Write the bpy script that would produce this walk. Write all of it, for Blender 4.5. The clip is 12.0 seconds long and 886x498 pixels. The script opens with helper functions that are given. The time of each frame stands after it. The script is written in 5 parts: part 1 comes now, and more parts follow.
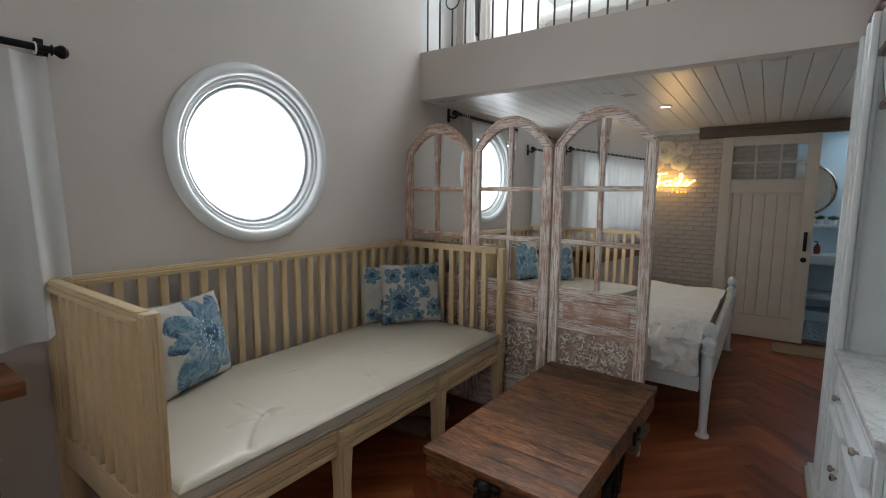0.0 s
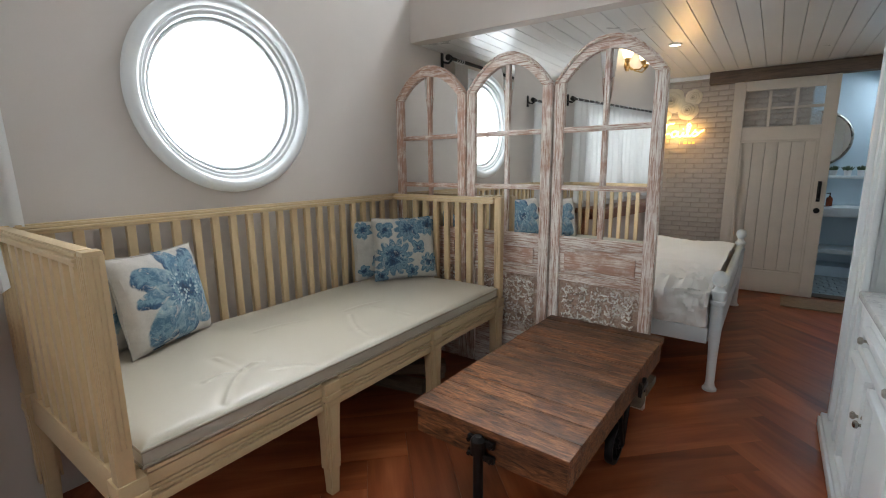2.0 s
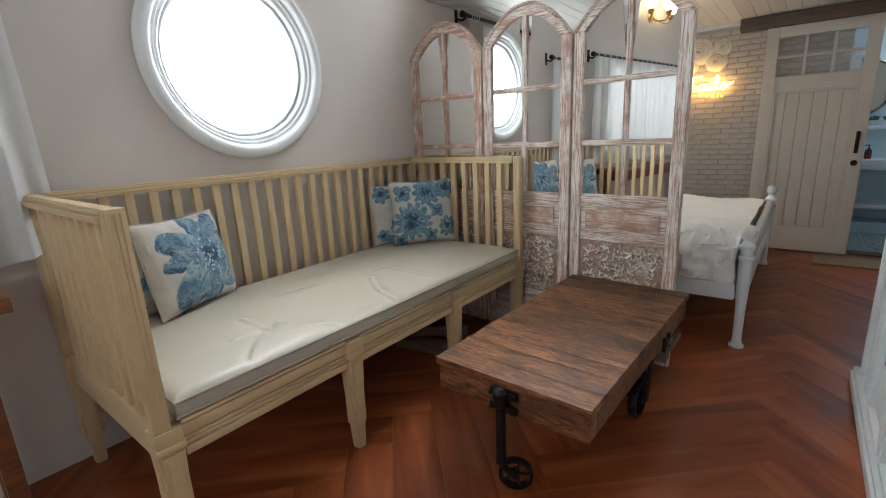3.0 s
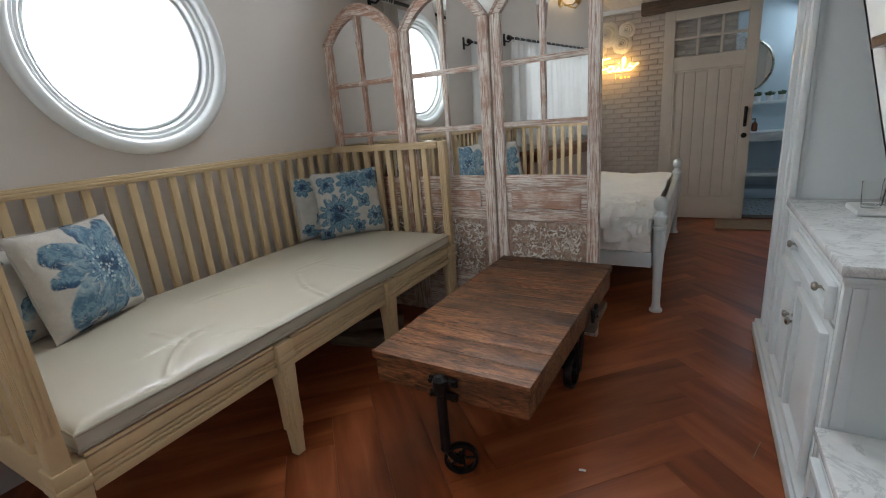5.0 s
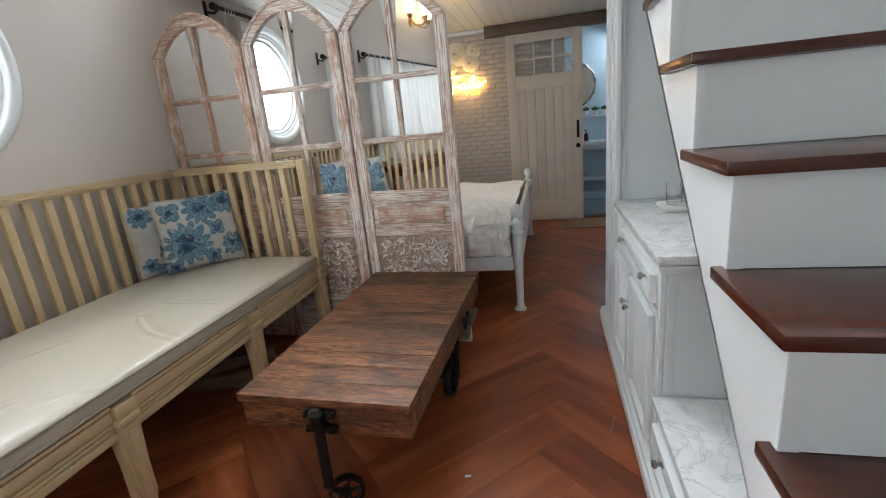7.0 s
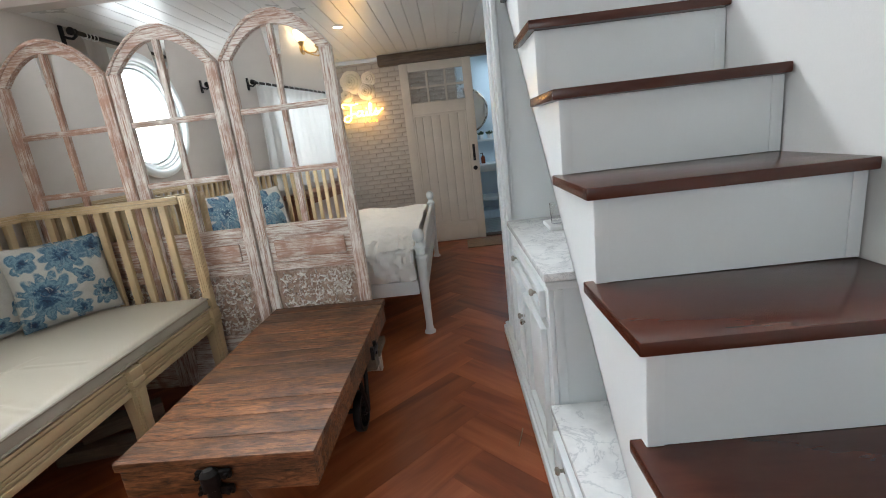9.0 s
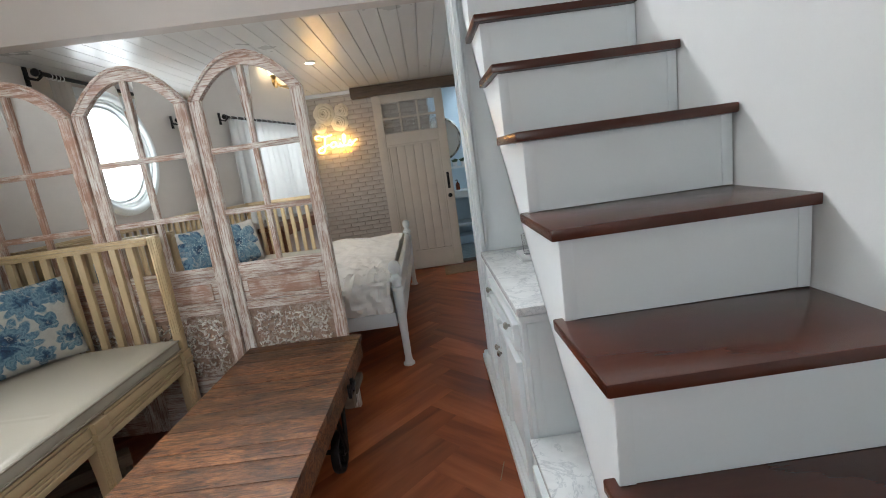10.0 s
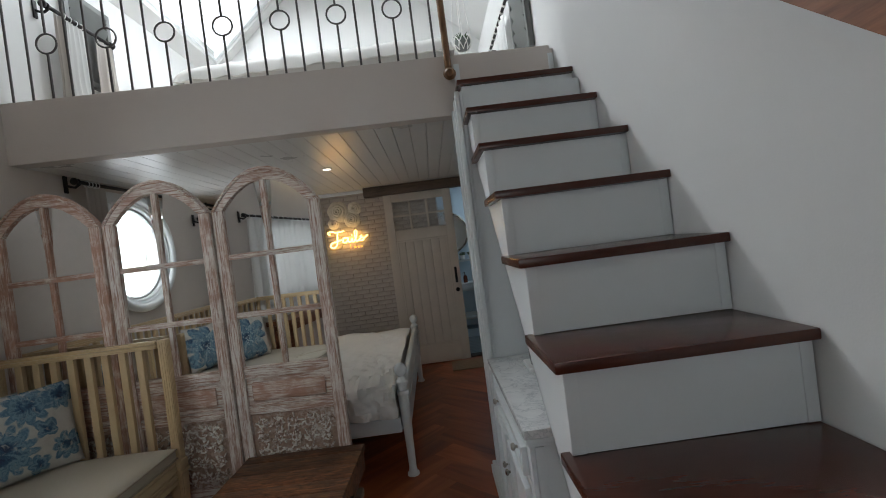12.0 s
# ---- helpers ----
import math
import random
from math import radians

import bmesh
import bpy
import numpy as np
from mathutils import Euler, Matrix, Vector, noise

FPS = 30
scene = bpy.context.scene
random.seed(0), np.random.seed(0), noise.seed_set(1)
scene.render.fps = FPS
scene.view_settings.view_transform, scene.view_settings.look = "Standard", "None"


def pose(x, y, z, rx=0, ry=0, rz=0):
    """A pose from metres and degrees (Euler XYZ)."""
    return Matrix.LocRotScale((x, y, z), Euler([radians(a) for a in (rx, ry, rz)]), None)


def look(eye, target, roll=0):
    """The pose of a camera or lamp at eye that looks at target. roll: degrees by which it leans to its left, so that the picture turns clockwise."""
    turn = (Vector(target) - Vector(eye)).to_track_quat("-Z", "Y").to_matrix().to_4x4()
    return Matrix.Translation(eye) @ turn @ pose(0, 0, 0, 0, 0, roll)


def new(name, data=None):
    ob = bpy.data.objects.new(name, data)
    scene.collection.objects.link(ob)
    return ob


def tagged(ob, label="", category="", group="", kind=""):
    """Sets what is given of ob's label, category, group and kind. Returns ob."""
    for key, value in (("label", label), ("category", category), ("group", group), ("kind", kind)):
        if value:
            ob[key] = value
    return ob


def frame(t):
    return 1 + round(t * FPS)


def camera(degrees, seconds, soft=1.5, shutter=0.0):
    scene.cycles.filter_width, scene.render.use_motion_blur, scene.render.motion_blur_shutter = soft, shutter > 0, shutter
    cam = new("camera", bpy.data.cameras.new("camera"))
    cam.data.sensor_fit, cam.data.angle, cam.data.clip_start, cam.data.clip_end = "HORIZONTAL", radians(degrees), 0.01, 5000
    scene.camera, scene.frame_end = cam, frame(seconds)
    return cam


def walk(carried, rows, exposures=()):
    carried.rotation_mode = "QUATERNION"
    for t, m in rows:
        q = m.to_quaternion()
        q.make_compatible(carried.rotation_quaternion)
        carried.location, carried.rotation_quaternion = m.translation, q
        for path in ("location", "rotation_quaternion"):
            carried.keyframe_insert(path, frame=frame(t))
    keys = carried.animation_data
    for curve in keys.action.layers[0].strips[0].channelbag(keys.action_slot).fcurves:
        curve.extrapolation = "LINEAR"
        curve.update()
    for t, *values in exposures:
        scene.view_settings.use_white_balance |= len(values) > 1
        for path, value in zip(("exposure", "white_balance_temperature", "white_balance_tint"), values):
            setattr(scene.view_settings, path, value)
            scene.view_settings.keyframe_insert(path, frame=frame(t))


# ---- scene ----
cam = camera(88.4, 12.0, soft=1.0)
PATH = [
    (0, (2.188, 0.816, 1.379), (1.035, 2.434, 1.148), 0.5),
    (0.5, (2.17, 0.86, 1.364), (1.054, 2.502, 1.122), 1.0),
    (1, (2.157, 0.914, 1.342), (1.051, 2.558, 1.07), 1.2),
    (1.5, (2.143, 0.953, 1.29), (1.026, 2.585, 0.987), 0.9),
    (2, (2.145, 0.96, 1.253), (0.995, 2.556, 0.889), -0.6),
    (2.5, (2.146, 0.96, 1.227), (0.955, 2.505, 0.784), -1.8),
    (2.7, (2.147, 0.961, 1.214), (0.939, 2.488, 0.755), -2.4),
    (4.3, (2.135, 1.0, 1.165), (1.004, 2.554, 0.612), -3.3),
    (4.5, (2.133, 1.0, 1.174), (1.047, 2.586, 0.621), -3.9),
    (5, (2.136, 1.007, 1.179), (1.175, 2.675, 0.633), -4.7),
    (5.5, (2.129, 1.019, 1.176), (1.314, 2.761, 0.628), -4.9),
    (6, (2.139, 1.027, 1.18), (1.477, 2.833, 0.632), -4.8),
    (6.5, (2.143, 1.027, 1.19), (1.583, 2.867, 0.64), -5.0),
    (7, (2.157, 1.038, 1.19), (1.699, 2.909, 0.653), -5.5),
    (9, (2.209, 1.041, 1.209), (2.135, 2.98, 0.726), -6.7),
    (9.5, (2.228, 1.04, 1.232), (2.213, 2.987, 0.772), -7.4),
    (10, (2.234, 1.037, 1.253), (2.264, 2.997, 0.857), -7.9),
    (10.5, (2.238, 1.03, 1.283), (2.29, 3.009, 0.997), -8.2),
    (11, (2.243, 1.021, 1.313), (2.308, 3.013, 1.149), -8.0),
    (11.5, (2.246, 1.012, 1.336), (2.313, 3.009, 1.237), -7.9),
    (12, (2.252, 1.006, 1.358), (2.297, 3.005, 1.333), -7.4),
]
walk(cam, [(t, look(eye, target, roll)) for t, eye, target, roll in PATH],
     exposures=[(0, -0.36), (1.0, -0.22), (1.5, -0.04), (2.0, 0.28), (2.5, 0.34), (4.5, 0.12), (5.5, -0.12), (6.0, -0.16), (6.5, 0.06), (7, 0.44), (9, 0.58), (9.5, 0.58), (10.5, 0.14), (11.5, -0.6), (12, -0.78)])

# ---- world and light ----
world = bpy.data.worlds.new("sky")
scene.world = world
world.use_nodes = True
wn = world.node_tree.nodes
sky = wn.new("ShaderNodeTexSky")
sky.sky_type = "NISHITA"
sky.sun_disc = False
sky.sun_elevation, sky.sun_rotation = radians(48), radians(250)
world.node_tree.links.new(sky.outputs[0], wn["Background"].inputs[0])
wn["Background"].inputs[1].default_value = 0.12


def sun_lamp():
    d = bpy.data.lights.new("sun", "SUN")
    d.energy, d.angle, d.color = 0.8, radians(15), (1.0, 0.96, 0.9)
    new("sun", d).matrix_world = look((-6, 1, 8), (0, 2, 0))


def area_lamp(name, at, to, w, h, watts, color, shape="RECTANGLE"):
    d = bpy.data.lights.new(name, "AREA")
    d.shape, d.size, d.size_y, d.energy, d.color = shape, w, h, watts, color
    new(name, d).matrix_world = look(at, to)


def point_lamp(name, at, watts, color, r=0.03):
    d = bpy.data.lights.new(name, "POINT")
    d.energy, d.color, d.shadow_soft_size = watts, color, r
    new(name, d).location = at


def spot_lamp(name, at, watts, color):
    d = bpy.data.lights.new(name, "SPOT")
    d.energy, d.color, d.spot_size, d.spot_blend, d.shadow_soft_size = watts, color, radians(100), 0.6, 0.03
    new(name, d).matrix_world = look(at, (at[0], at[1] + 0.001, 0))


DAY = (0.87, 0.945, 1.0)
sun_lamp()
area_lamp("round_window_light", (-0.2, 2.203, 1.582), (1, 2.203, 1.552), 0.8, 0.8, 19, DAY, "DISK")
area_lamp("side_window_light", (-0.10, 0.15, 1.42), (1, 0.15, 1.3), 1.9, 0.9, 19, DAY)
# No window is known behind the start; this area lamp adds fill.
area_lamp("back_fill_light", (1.6, -1.52, 1.6), (1.6, 0, 1.4), 1.8, 1.3, 15, DAY)
area_lamp("bedroom_window_light", (-0.12, 4.75, 1.45), (1, 4.75, 1.3), 0.9, 0.9, 14, DAY)
area_lamp("skylight_light", (0.62, 4.9, 4.30), (0.75, 4.85, 2.4), 1.0, 2.2, 165, DAY)
# Added bluish fill; the bathroom has no window or lamp here.
area_lamp("bathroom_fill_light", (3.25, 7.3, 1.9), (2.6, 7.2, 1.0), 0.6, 0.8, 6.5, (0.72, 0.88, 1.0))
spot_lamp("downlight_light", (1.475, 4.77, 2.07), 7, (1.0, 0.8, 0.55))
point_lamp("neon_light", (1.32, 6.16, 1.53), 1.7, (1.0, 0.62, 0.22), 0.05)
point_lamp("sconce_light", (0.17, 0.1, 2.52), 2.5, (1.0, 0.8, 0.52), 0.05)


# ---- materials ----
def nodes_of(name):
    m = bpy.data.materials.new(name)
    m.use_nodes = True
    return m, m.node_tree.nodes, m.node_tree.links, m.node_tree.nodes["Principled BSDF"]


def coords(n, l, scale, random_offset=False):
    tc = n.new("ShaderNodeTexCoord")
    mp = n.new("ShaderNodeMapping")
    mp.inputs["Scale"].default_value = scale
    l.new(tc.outputs["Object"], mp.inputs["Vector"])
    if random_offset:
        oi = n.new("ShaderNodeObjectInfo")
        mul = n.new("ShaderNodeVectorMath")
        mul.operation = "SCALE"
        mul.inputs[0].default_value = (37.0, 19.0, 53.0)
        l.new(oi.outputs["Random"], mul.inputs["Scale"])
        l.new(mul.outputs[0], mp.inputs["Location"])
    return mp.outputs[0]


def noise_of(n, l, vec, scale, detail=4, rough=0.6, distort=0.0):
    t = n.new("ShaderNodeTexNoise")
    t.inputs["Scale"].default_value, t.inputs["Detail"].default_value = scale, detail
    t.inputs["Roughness"].default_value, t.inputs["Distortion"].default_value = rough, distort
    l.new(vec, t.inputs["Vector"])
    return t.outputs["Fac"]


def ramp_of(n, l, fac, stops):
    r = n.new("ShaderNodeValToRGB")
    e = r.color_ramp.elements
    while len(e) < len(stops):
        e.new(0.5)
    for k, (p, c) in zip(e, stops):
        k.position, k.color = p, (*c, 1)
    l.new(fac, r.inputs[0])
    return r.outputs[0]


def mixed(n, l, a, b, fac, mode="MIX"):
    m = n.new("ShaderNodeMix")
    m.data_type, m.blend_type = "RGBA", mode
    if isinstance(fac, (int, float)):
        m.inputs[0].default_value = fac
    else:
        l.new(fac, m.inputs[0])
    for k, s in ((6, a), (7, b)):
        if isinstance(s, tuple):
            m.inputs[k].default_value = (*s, 1)
        else:
            l.new(s, m.inputs[k])
    return m.outputs[2]


def bumped(n, l, b, fac, strength, distance=0.01):
    k = n.new("ShaderNodeBump")
    k.inputs["Strength"].default_value, k.inputs["Distance"].default_value = strength, distance
    l.new(fac, k.inputs["Height"])
    l.new(k.outputs[0], b.inputs["Normal"])


def painted(name, c, rough=0.5, var=0.06, scale=3.0, bump=0.08, fine=90.0, metal=0.0, sheen=0.0):
    """Paint, plaster, metal or cloth: a large soft mottle, a fine grain and a faint relief."""
    m, n, l, b = nodes_of(name)
    v = coords(n, l, (1, 1, 1))
    big = noise_of(n, l, v, scale, 5)
    small = noise_of(n, l, v, fine, 3)
    lo, hi = tuple(x * (1 - var) for x in c), tuple(min(1, x * (1 + var)) for x in c)
    a = ramp_of(n, l, big, [(0.3, lo), (0.7, hi)])
    s = ramp_of(n, l, small, [(0.3, (1 - var,) * 3), (0.7, (1, 1, 1))])
    l.new(mixed(n, l, a, s, 0.6, "MULTIPLY"), b.inputs["Base Color"])
    r = n.new("ShaderNodeMapRange")
    r.inputs[3].default_value, r.inputs[4].default_value = max(0.03, rough - 0.08), min(1, rough + 0.08)
    l.new(big, r.inputs[0])
    l.new(r.outputs[0], b.inputs["Roughness"])
    b.inputs["Metallic"].default_value = metal
    b.inputs["Sheen Weight"].default_value = sheen
    bumped(n, l, b, small, bump, 0.004)
    return m


def wooden(name, c1, c2, rough, scale, stretch, bump=0.25, rand=0.0, coat=0.0, tight=0.22, blotch=0.0, lines=0.55):
    """Wood with grain drawn out along the axis whose stretch is small."""
    m, n, l, b = nodes_of(name)
    v = coords(n, l, stretch, True)
    g = noise_of(n, l, v, scale, 6, 0.65, 1.2)
    f = noise_of(n, l, v, scale * 5, 3, 0.5, 0.3)
    col = ramp_of(n, l, g, [(0.5 - tight, c1), (0.5, tuple((p + q) / 2 for p, q in zip(c1, c2))), (0.52 + tight, c2)])
    dark = ramp_of(n, l, f, [(0.3, (0.55, 0.5, 0.48)), (0.6, (1, 1, 1))])
    col = mixed(n, l, col, dark, lines, "MULTIPLY")
    if blotch:
        cloud = noise_of(n, l, coords(n, l, (1, 2, 2), True), 5.0, 5, 0.6, 0.4)
        col = mixed(n, l, col, ramp_of(n, l, cloud, [(0.32, (0.28, 0.25, 0.25)), (0.6, (1.1, 1.05, 1.0))]), blotch, "MULTIPLY")
    if rand:
        oi = n.new("ShaderNodeObjectInfo")
        tone = ramp_of(n, l, oi.outputs["Random"], [(0, (1 - rand,) * 3), (1, (1 + rand * 0.6, 1 + rand * 0.4, 1 + rand * 0.3))])
        col = mixed(n, l, col, tone, 1.0, "MULTIPLY")
    l.new(col, b.inputs["Base Color"])
    r = n.new("ShaderNodeMapRange")
    r.inputs[3].default_value, r.inputs[4].default_value = rough - 0.13 * lines, rough + 0.22 * lines
    l.new(f, r.inputs[0])
    l.new(r.outputs[0], b.inputs["Roughness"])
    b.inputs["Coat Weight"].default_value = coat
    b.inputs["Coat Roughness"].default_value = 0.12
    bumped(n, l, b, g, bump, 0.003)
    return m


def floor_wood(name):
    """Satin red-brown boards: a tone for each board, long soft figure and faint fine pores along the mesh's y axis."""
    m, n, l, b = nodes_of(name)
    v = coords(n, l, (5, 0.55, 5), True)
    figure = noise_of(n, l, v, 2.2, 3, 0.5, 0.6)
    pores = noise_of(n, l, coords(n, l, (60, 1.6, 60), True), 3.0, 2, 0.5)
    cloud = noise_of(n, l, coords(n, l, (1, 1, 1), True), 3.0, 3, 0.5)
    col = ramp_of(n, l, figure, [(0.30, (0.185, 0.043, 0.014)), (0.5, (0.300, 0.078, 0.026)), (0.72, (0.430, 0.132, 0.050))])
    col = mixed(n, l, col, ramp_of(n, l, pores, [(0.35, (0.84, 0.80, 0.78)), (0.6, (1, 1, 1))]), 0.4, "MULTIPLY")
    col = mixed(n, l, col, ramp_of(n, l, cloud, [(0.3, (0.82, 0.80, 0.78)), (0.65, (1.06, 1.05, 1.04))]), 0.8, "MULTIPLY")
    oi = n.new("ShaderNodeObjectInfo")
    tone = ramp_of(n, l, oi.outputs["Random"], [(0.0, (0.76, 0.72, 0.70)), (0.5, (0.98, 0.96, 0.95)), (1.0, (1.25, 1.27, 1.28))])
    l.new(mixed(n, l, col, tone, 1.0, "MULTIPLY"), b.inputs["Base Color"])
    r = n.new("ShaderNodeMapRange")
    r.inputs[3].default_value, r.inputs[4].default_value = 0.24, 0.38
    l.new(cloud, r.inputs[0])
    l.new(r.outputs[0], b.inputs["Roughness"])
    b.inputs["Specular IOR Level"].default_value = 0.4
    bumped(n, l, b, pores, 0.04, 0.001)
    return m


def distressed(name, paint, wood1, wood2, stretch, cover=0.5):
    """Limewashed wood: streaks of chalky paint over a pinkish brown timber."""
    m, n, l, b = nodes_of(name)
    v = coords(n, l, stretch, True)
    g = noise_of(n, l, v, 5.5, 7, 0.75, 0.7)
    f = noise_of(n, l, v, 17.0, 5, 0.7, 0.4)
    v2 = coords(n, l, (1, 1, 1), True)
    patch = noise_of(n, l, v2, 11.0, 4, 0.6, 0.5)
    add = n.new("ShaderNodeMath")
    add.operation = "ADD"
    l.new(g, add.inputs[0])
    l.new(patch, add.inputs[1])
    half = n.new("ShaderNodeMath")
    half.operation = "MULTIPLY"
    half.inputs[1].default_value = 0.5
    l.new(add.outputs[0], half.inputs[0])
    wood = ramp_of(n, l, f, [(0.3, wood1), (0.7, wood2)])
    mask = ramp_of(n, l, half.outputs[0], [(cover - 0.09, (1, 1, 1)), (cover + 0.08, (0, 0, 0))])
    fine = ramp_of(n, l, f, [(0.40, (0.05,) * 3), (0.54, (1, 1, 1))])
    k = n.new("ShaderNodeMath")
    k.operation = "MULTIPLY"
    l.new(mask, k.inputs[0])
    l.new(fine, k.inputs[1])
    inv = n.new("ShaderNodeMath")
    inv.operation = "MAXIMUM"
    inv.inputs[1].default_value = 0.10
    l.new(k.outputs[0], inv.inputs[0])
    l.new(mixed(n, l, wood, paint, inv.outputs[0]), b.inputs["Base Color"])
    b.inputs["Roughness"].default_value = 0.72
    bumped(n, l, b, f, 0.8, 0.006)
    return m


def marble(name):
    m, n, l, b = nodes_of(name)
    v = coords(n, l, (1, 1, 1))
    a = noise_of(n, l, v, 6.5, 8, 0.66, 1.0)
    d = n.new("ShaderNodeMath")
    d.operation = "SUBTRACT"
    d.inputs[1].default_value = 0.5
    l.new(a, d.inputs[0])
    e = n.new("ShaderNodeMath")
    e.operation = "ABSOLUTE"
    l.new(d.outputs[0], e.inputs[0])
    vein = ramp_of(n, l, e.outputs[0], [(0.0, (0.56, 0.58, 0.60)), (0.009, (0.70, 0.715, 0.725)), (0.028, (0.81, 0.82, 0.82))])
    cloud = ramp_of(n, l, noise_of(n, l, v, 9.0, 4), [(0.35, (0.8, 0.8, 0.81)), (0.6, (1, 1, 1))])
    l.new(mixed(n, l, vein, cloud, 0.8, "MULTIPLY"), b.inputs["Base Color"])
    b.inputs["Roughness"].default_value = 0.22
    return m


def floral(name, flowers, ground=(0.56, 0.545, 0.50), long_petals=()):
    """Printed linen: each flower is (x, z, radius, petals) on the cover's face, each long petal (x, z, length, width, turn)."""
    m, n, l, b = nodes_of(name)
    v = coords(n, l, (1, 1, 1))
    warp = n.new("ShaderNodeTexNoise")
    warp.inputs["Scale"].default_value, warp.inputs["Detail"].default_value = 14, 3
    l.new(v, warp.inputs["Vector"])
    off = n.new("ShaderNodeVectorMath")
    off.operation = "MULTIPLY_ADD"
    off.inputs[1].default_value = (0.05, 0.05, 0.05)
    l.new(warp.outputs["Color"], off.inputs[0])
    l.new(v, off.inputs[2])
    sep = n.new("ShaderNodeSeparateXYZ")
    l.new(off.outputs[0], sep.inputs[0])

    def calc(op, a, c=0.0):
        k = n.new("ShaderNodeMath")
        k.operation = op
        for i, s in enumerate((a, c)):
            if isinstance(s, (int, float)):
                k.inputs[i].default_value = s
            else:
                l.new(s, k.inputs[i])
        return k.outputs[0]

    blot = noise_of(n, l, v, 26, 5, 0.7, 0.8)
    weave = noise_of(n, l, v, 400, 2)
    wash = ramp_of(n, l, noise_of(n, l, v, 20, 5, 0.65, 1.2), [(0.34, (0.25,) * 3), (0.44, (1, 1, 1))])
    col = ramp_of(n, l, noise_of(n, l, v, 11, 4), [(0.35, tuple(g * 0.82 for g in ground)), (0.6, ground)])

    def stamens(under):
        vor = n.new("ShaderNodeTexVoronoi")
        vor.inputs["Scale"].default_value = 62
        l.new(v, vor.inputs["Vector"])
        dots = ramp_of(n, l, vor.outputs["Distance"], [(0.28, (1, 1, 1)), (0.42, (0, 0, 0))])
        pick = ramp_of(n, l, vor.outputs["Color"], [(0.35, (0.03, 0.08, 0.20)), (0.45, (0.42, 0.52, 0.55))])
        return mixed(n, l, under, pick, dots)
    def paint(col, q, petals, wet):
        ring = ramp_of(n, l, q, [(0.9, (1, 1, 1)), (1.0, (0, 0, 0))])
        tone = calc("ADD", wet, calc("MULTIPLY", calc("SUBTRACT", blot, 0.5), 0.95))
        petal = ramp_of(n, l, tone, [(0.02, (0.015, 0.035, 0.085)), (0.17, (0.03, 0.095, 0.18)), (0.33, (0.19, 0.31, 0.38)), (0.45, (0.06, 0.155, 0.245)), (0.74, (0.34, 0.44, 0.48))])
        if petals >= 20:
            petal = stamens(petal)
        return mixed(n, l, col, petal, calc("MULTIPLY", ring, wash))
    for x, z, length, width, turn in long_petals:
        dx, dz = calc("SUBTRACT", sep.outputs[0], x + 0.025), calc("SUBTRACT", sep.outputs[2], z + 0.025)
        ca, sa = math.cos(radians(turn)), math.sin(radians(turn))
        along = calc("DIVIDE", calc("ADD", calc("MULTIPLY", dx, ca), calc("MULTIPLY", dz, sa)), length)
        across = calc("DIVIDE", calc("SUBTRACT", calc("MULTIPLY", dz, ca), calc("MULTIPLY", dx, sa)), width)
        q = calc("SQRT", calc("ADD", calc("MULTIPLY", along, along), calc("MULTIPLY", across, across)))
        wet = calc("SUBTRACT", 0.42, calc("MULTIPLY", calc("ADD", along, across), 0.24))
        col = paint(col, q, 0, wet)
    for x, z, r, petals in flowers:
        dx, dz = calc("SUBTRACT", sep.outputs[0], x + 0.025), calc("SUBTRACT", sep.outputs[2], z + 0.025)
        rad = calc("SQRT", calc("ADD", calc("MULTIPLY", dx, dx), calc("MULTIPLY", dz, dz)))
        angle = calc("ARCTAN2", dz, dx)
        wave = calc("ABSOLUTE", calc("SINE", calc("MULTIPLY", angle, petals / 2)))
        edge = calc("MULTIPLY", calc("ADD", calc("MULTIPLY", wave, 0.35), 0.68), r)
        q = calc("DIVIDE", rad, edge)
        col = paint(col, q, petals, calc("MULTIPLY", q, 0.55))
    thread = ramp_of(n, l, weave, [(0.3, (0.8,) * 3), (0.7, (1, 1, 1))])
    l.new(mixed(n, l, col, thread, 0.7, "MULTIPLY"), b.inputs["Base Color"])
    b.inputs["Roughness"].default_value = 0.85
    b.inputs["Sheen Weight"].default_value = 0.2
    bumped(n, l, b, noise_of(n, l, v, 30, 4), 0.25, 0.01)
    return m


def sheer(name, c, through_part):
    m, n, l, b = nodes_of(name)
    v = coords(n, l, (1, 1, 1))
    w = noise_of(n, l, v, 260, 2)
    l.new(ramp_of(n, l, w, [(0.3, tuple(x * 0.9 for x in c)), (0.7, c)]), b.inputs["Base Color"])
    b.inputs["Roughness"].default_value = 0.9
    t = n.new("ShaderNodeBsdfTranslucent")
    t.inputs[0].default_value = (*c, 1)
    mx = n.new("ShaderNodeMixShader")
    mx.inputs[0].default_value = through_part
    l.new(b.outputs[0], mx.inputs[1])
    l.new(t.outputs[0], mx.inputs[2])
    l.new(mx.outputs[0], n["Material Output"].inputs[0])
    return m


def glowing(name, c, strength):
    m, n, l, b = nodes_of(name)
    b.inputs["Base Color"].default_value = (*c, 1)
    b.inputs["Emission Color"].default_value = (*c, 1)
    b.inputs["Emission Strength"].default_value = strength
    return m


def glassy(name, tint=(1, 1, 1), rough=0.02, relief=0.0):
    m, n, l, b = nodes_of(name)
    b.inputs["Base Color"].default_value = (*tint, 1)
    b.inputs["Roughness"].default_value = rough
    b.inputs["Transmission Weight"].default_value = 1.0
    b.inputs["IOR"].default_value = 1.45
    if relief:
        bumped(n, l, b, noise_of(n, l, coords(n, l, (1, 1, 1)), 60, 2), relief, 0.01)
    return m


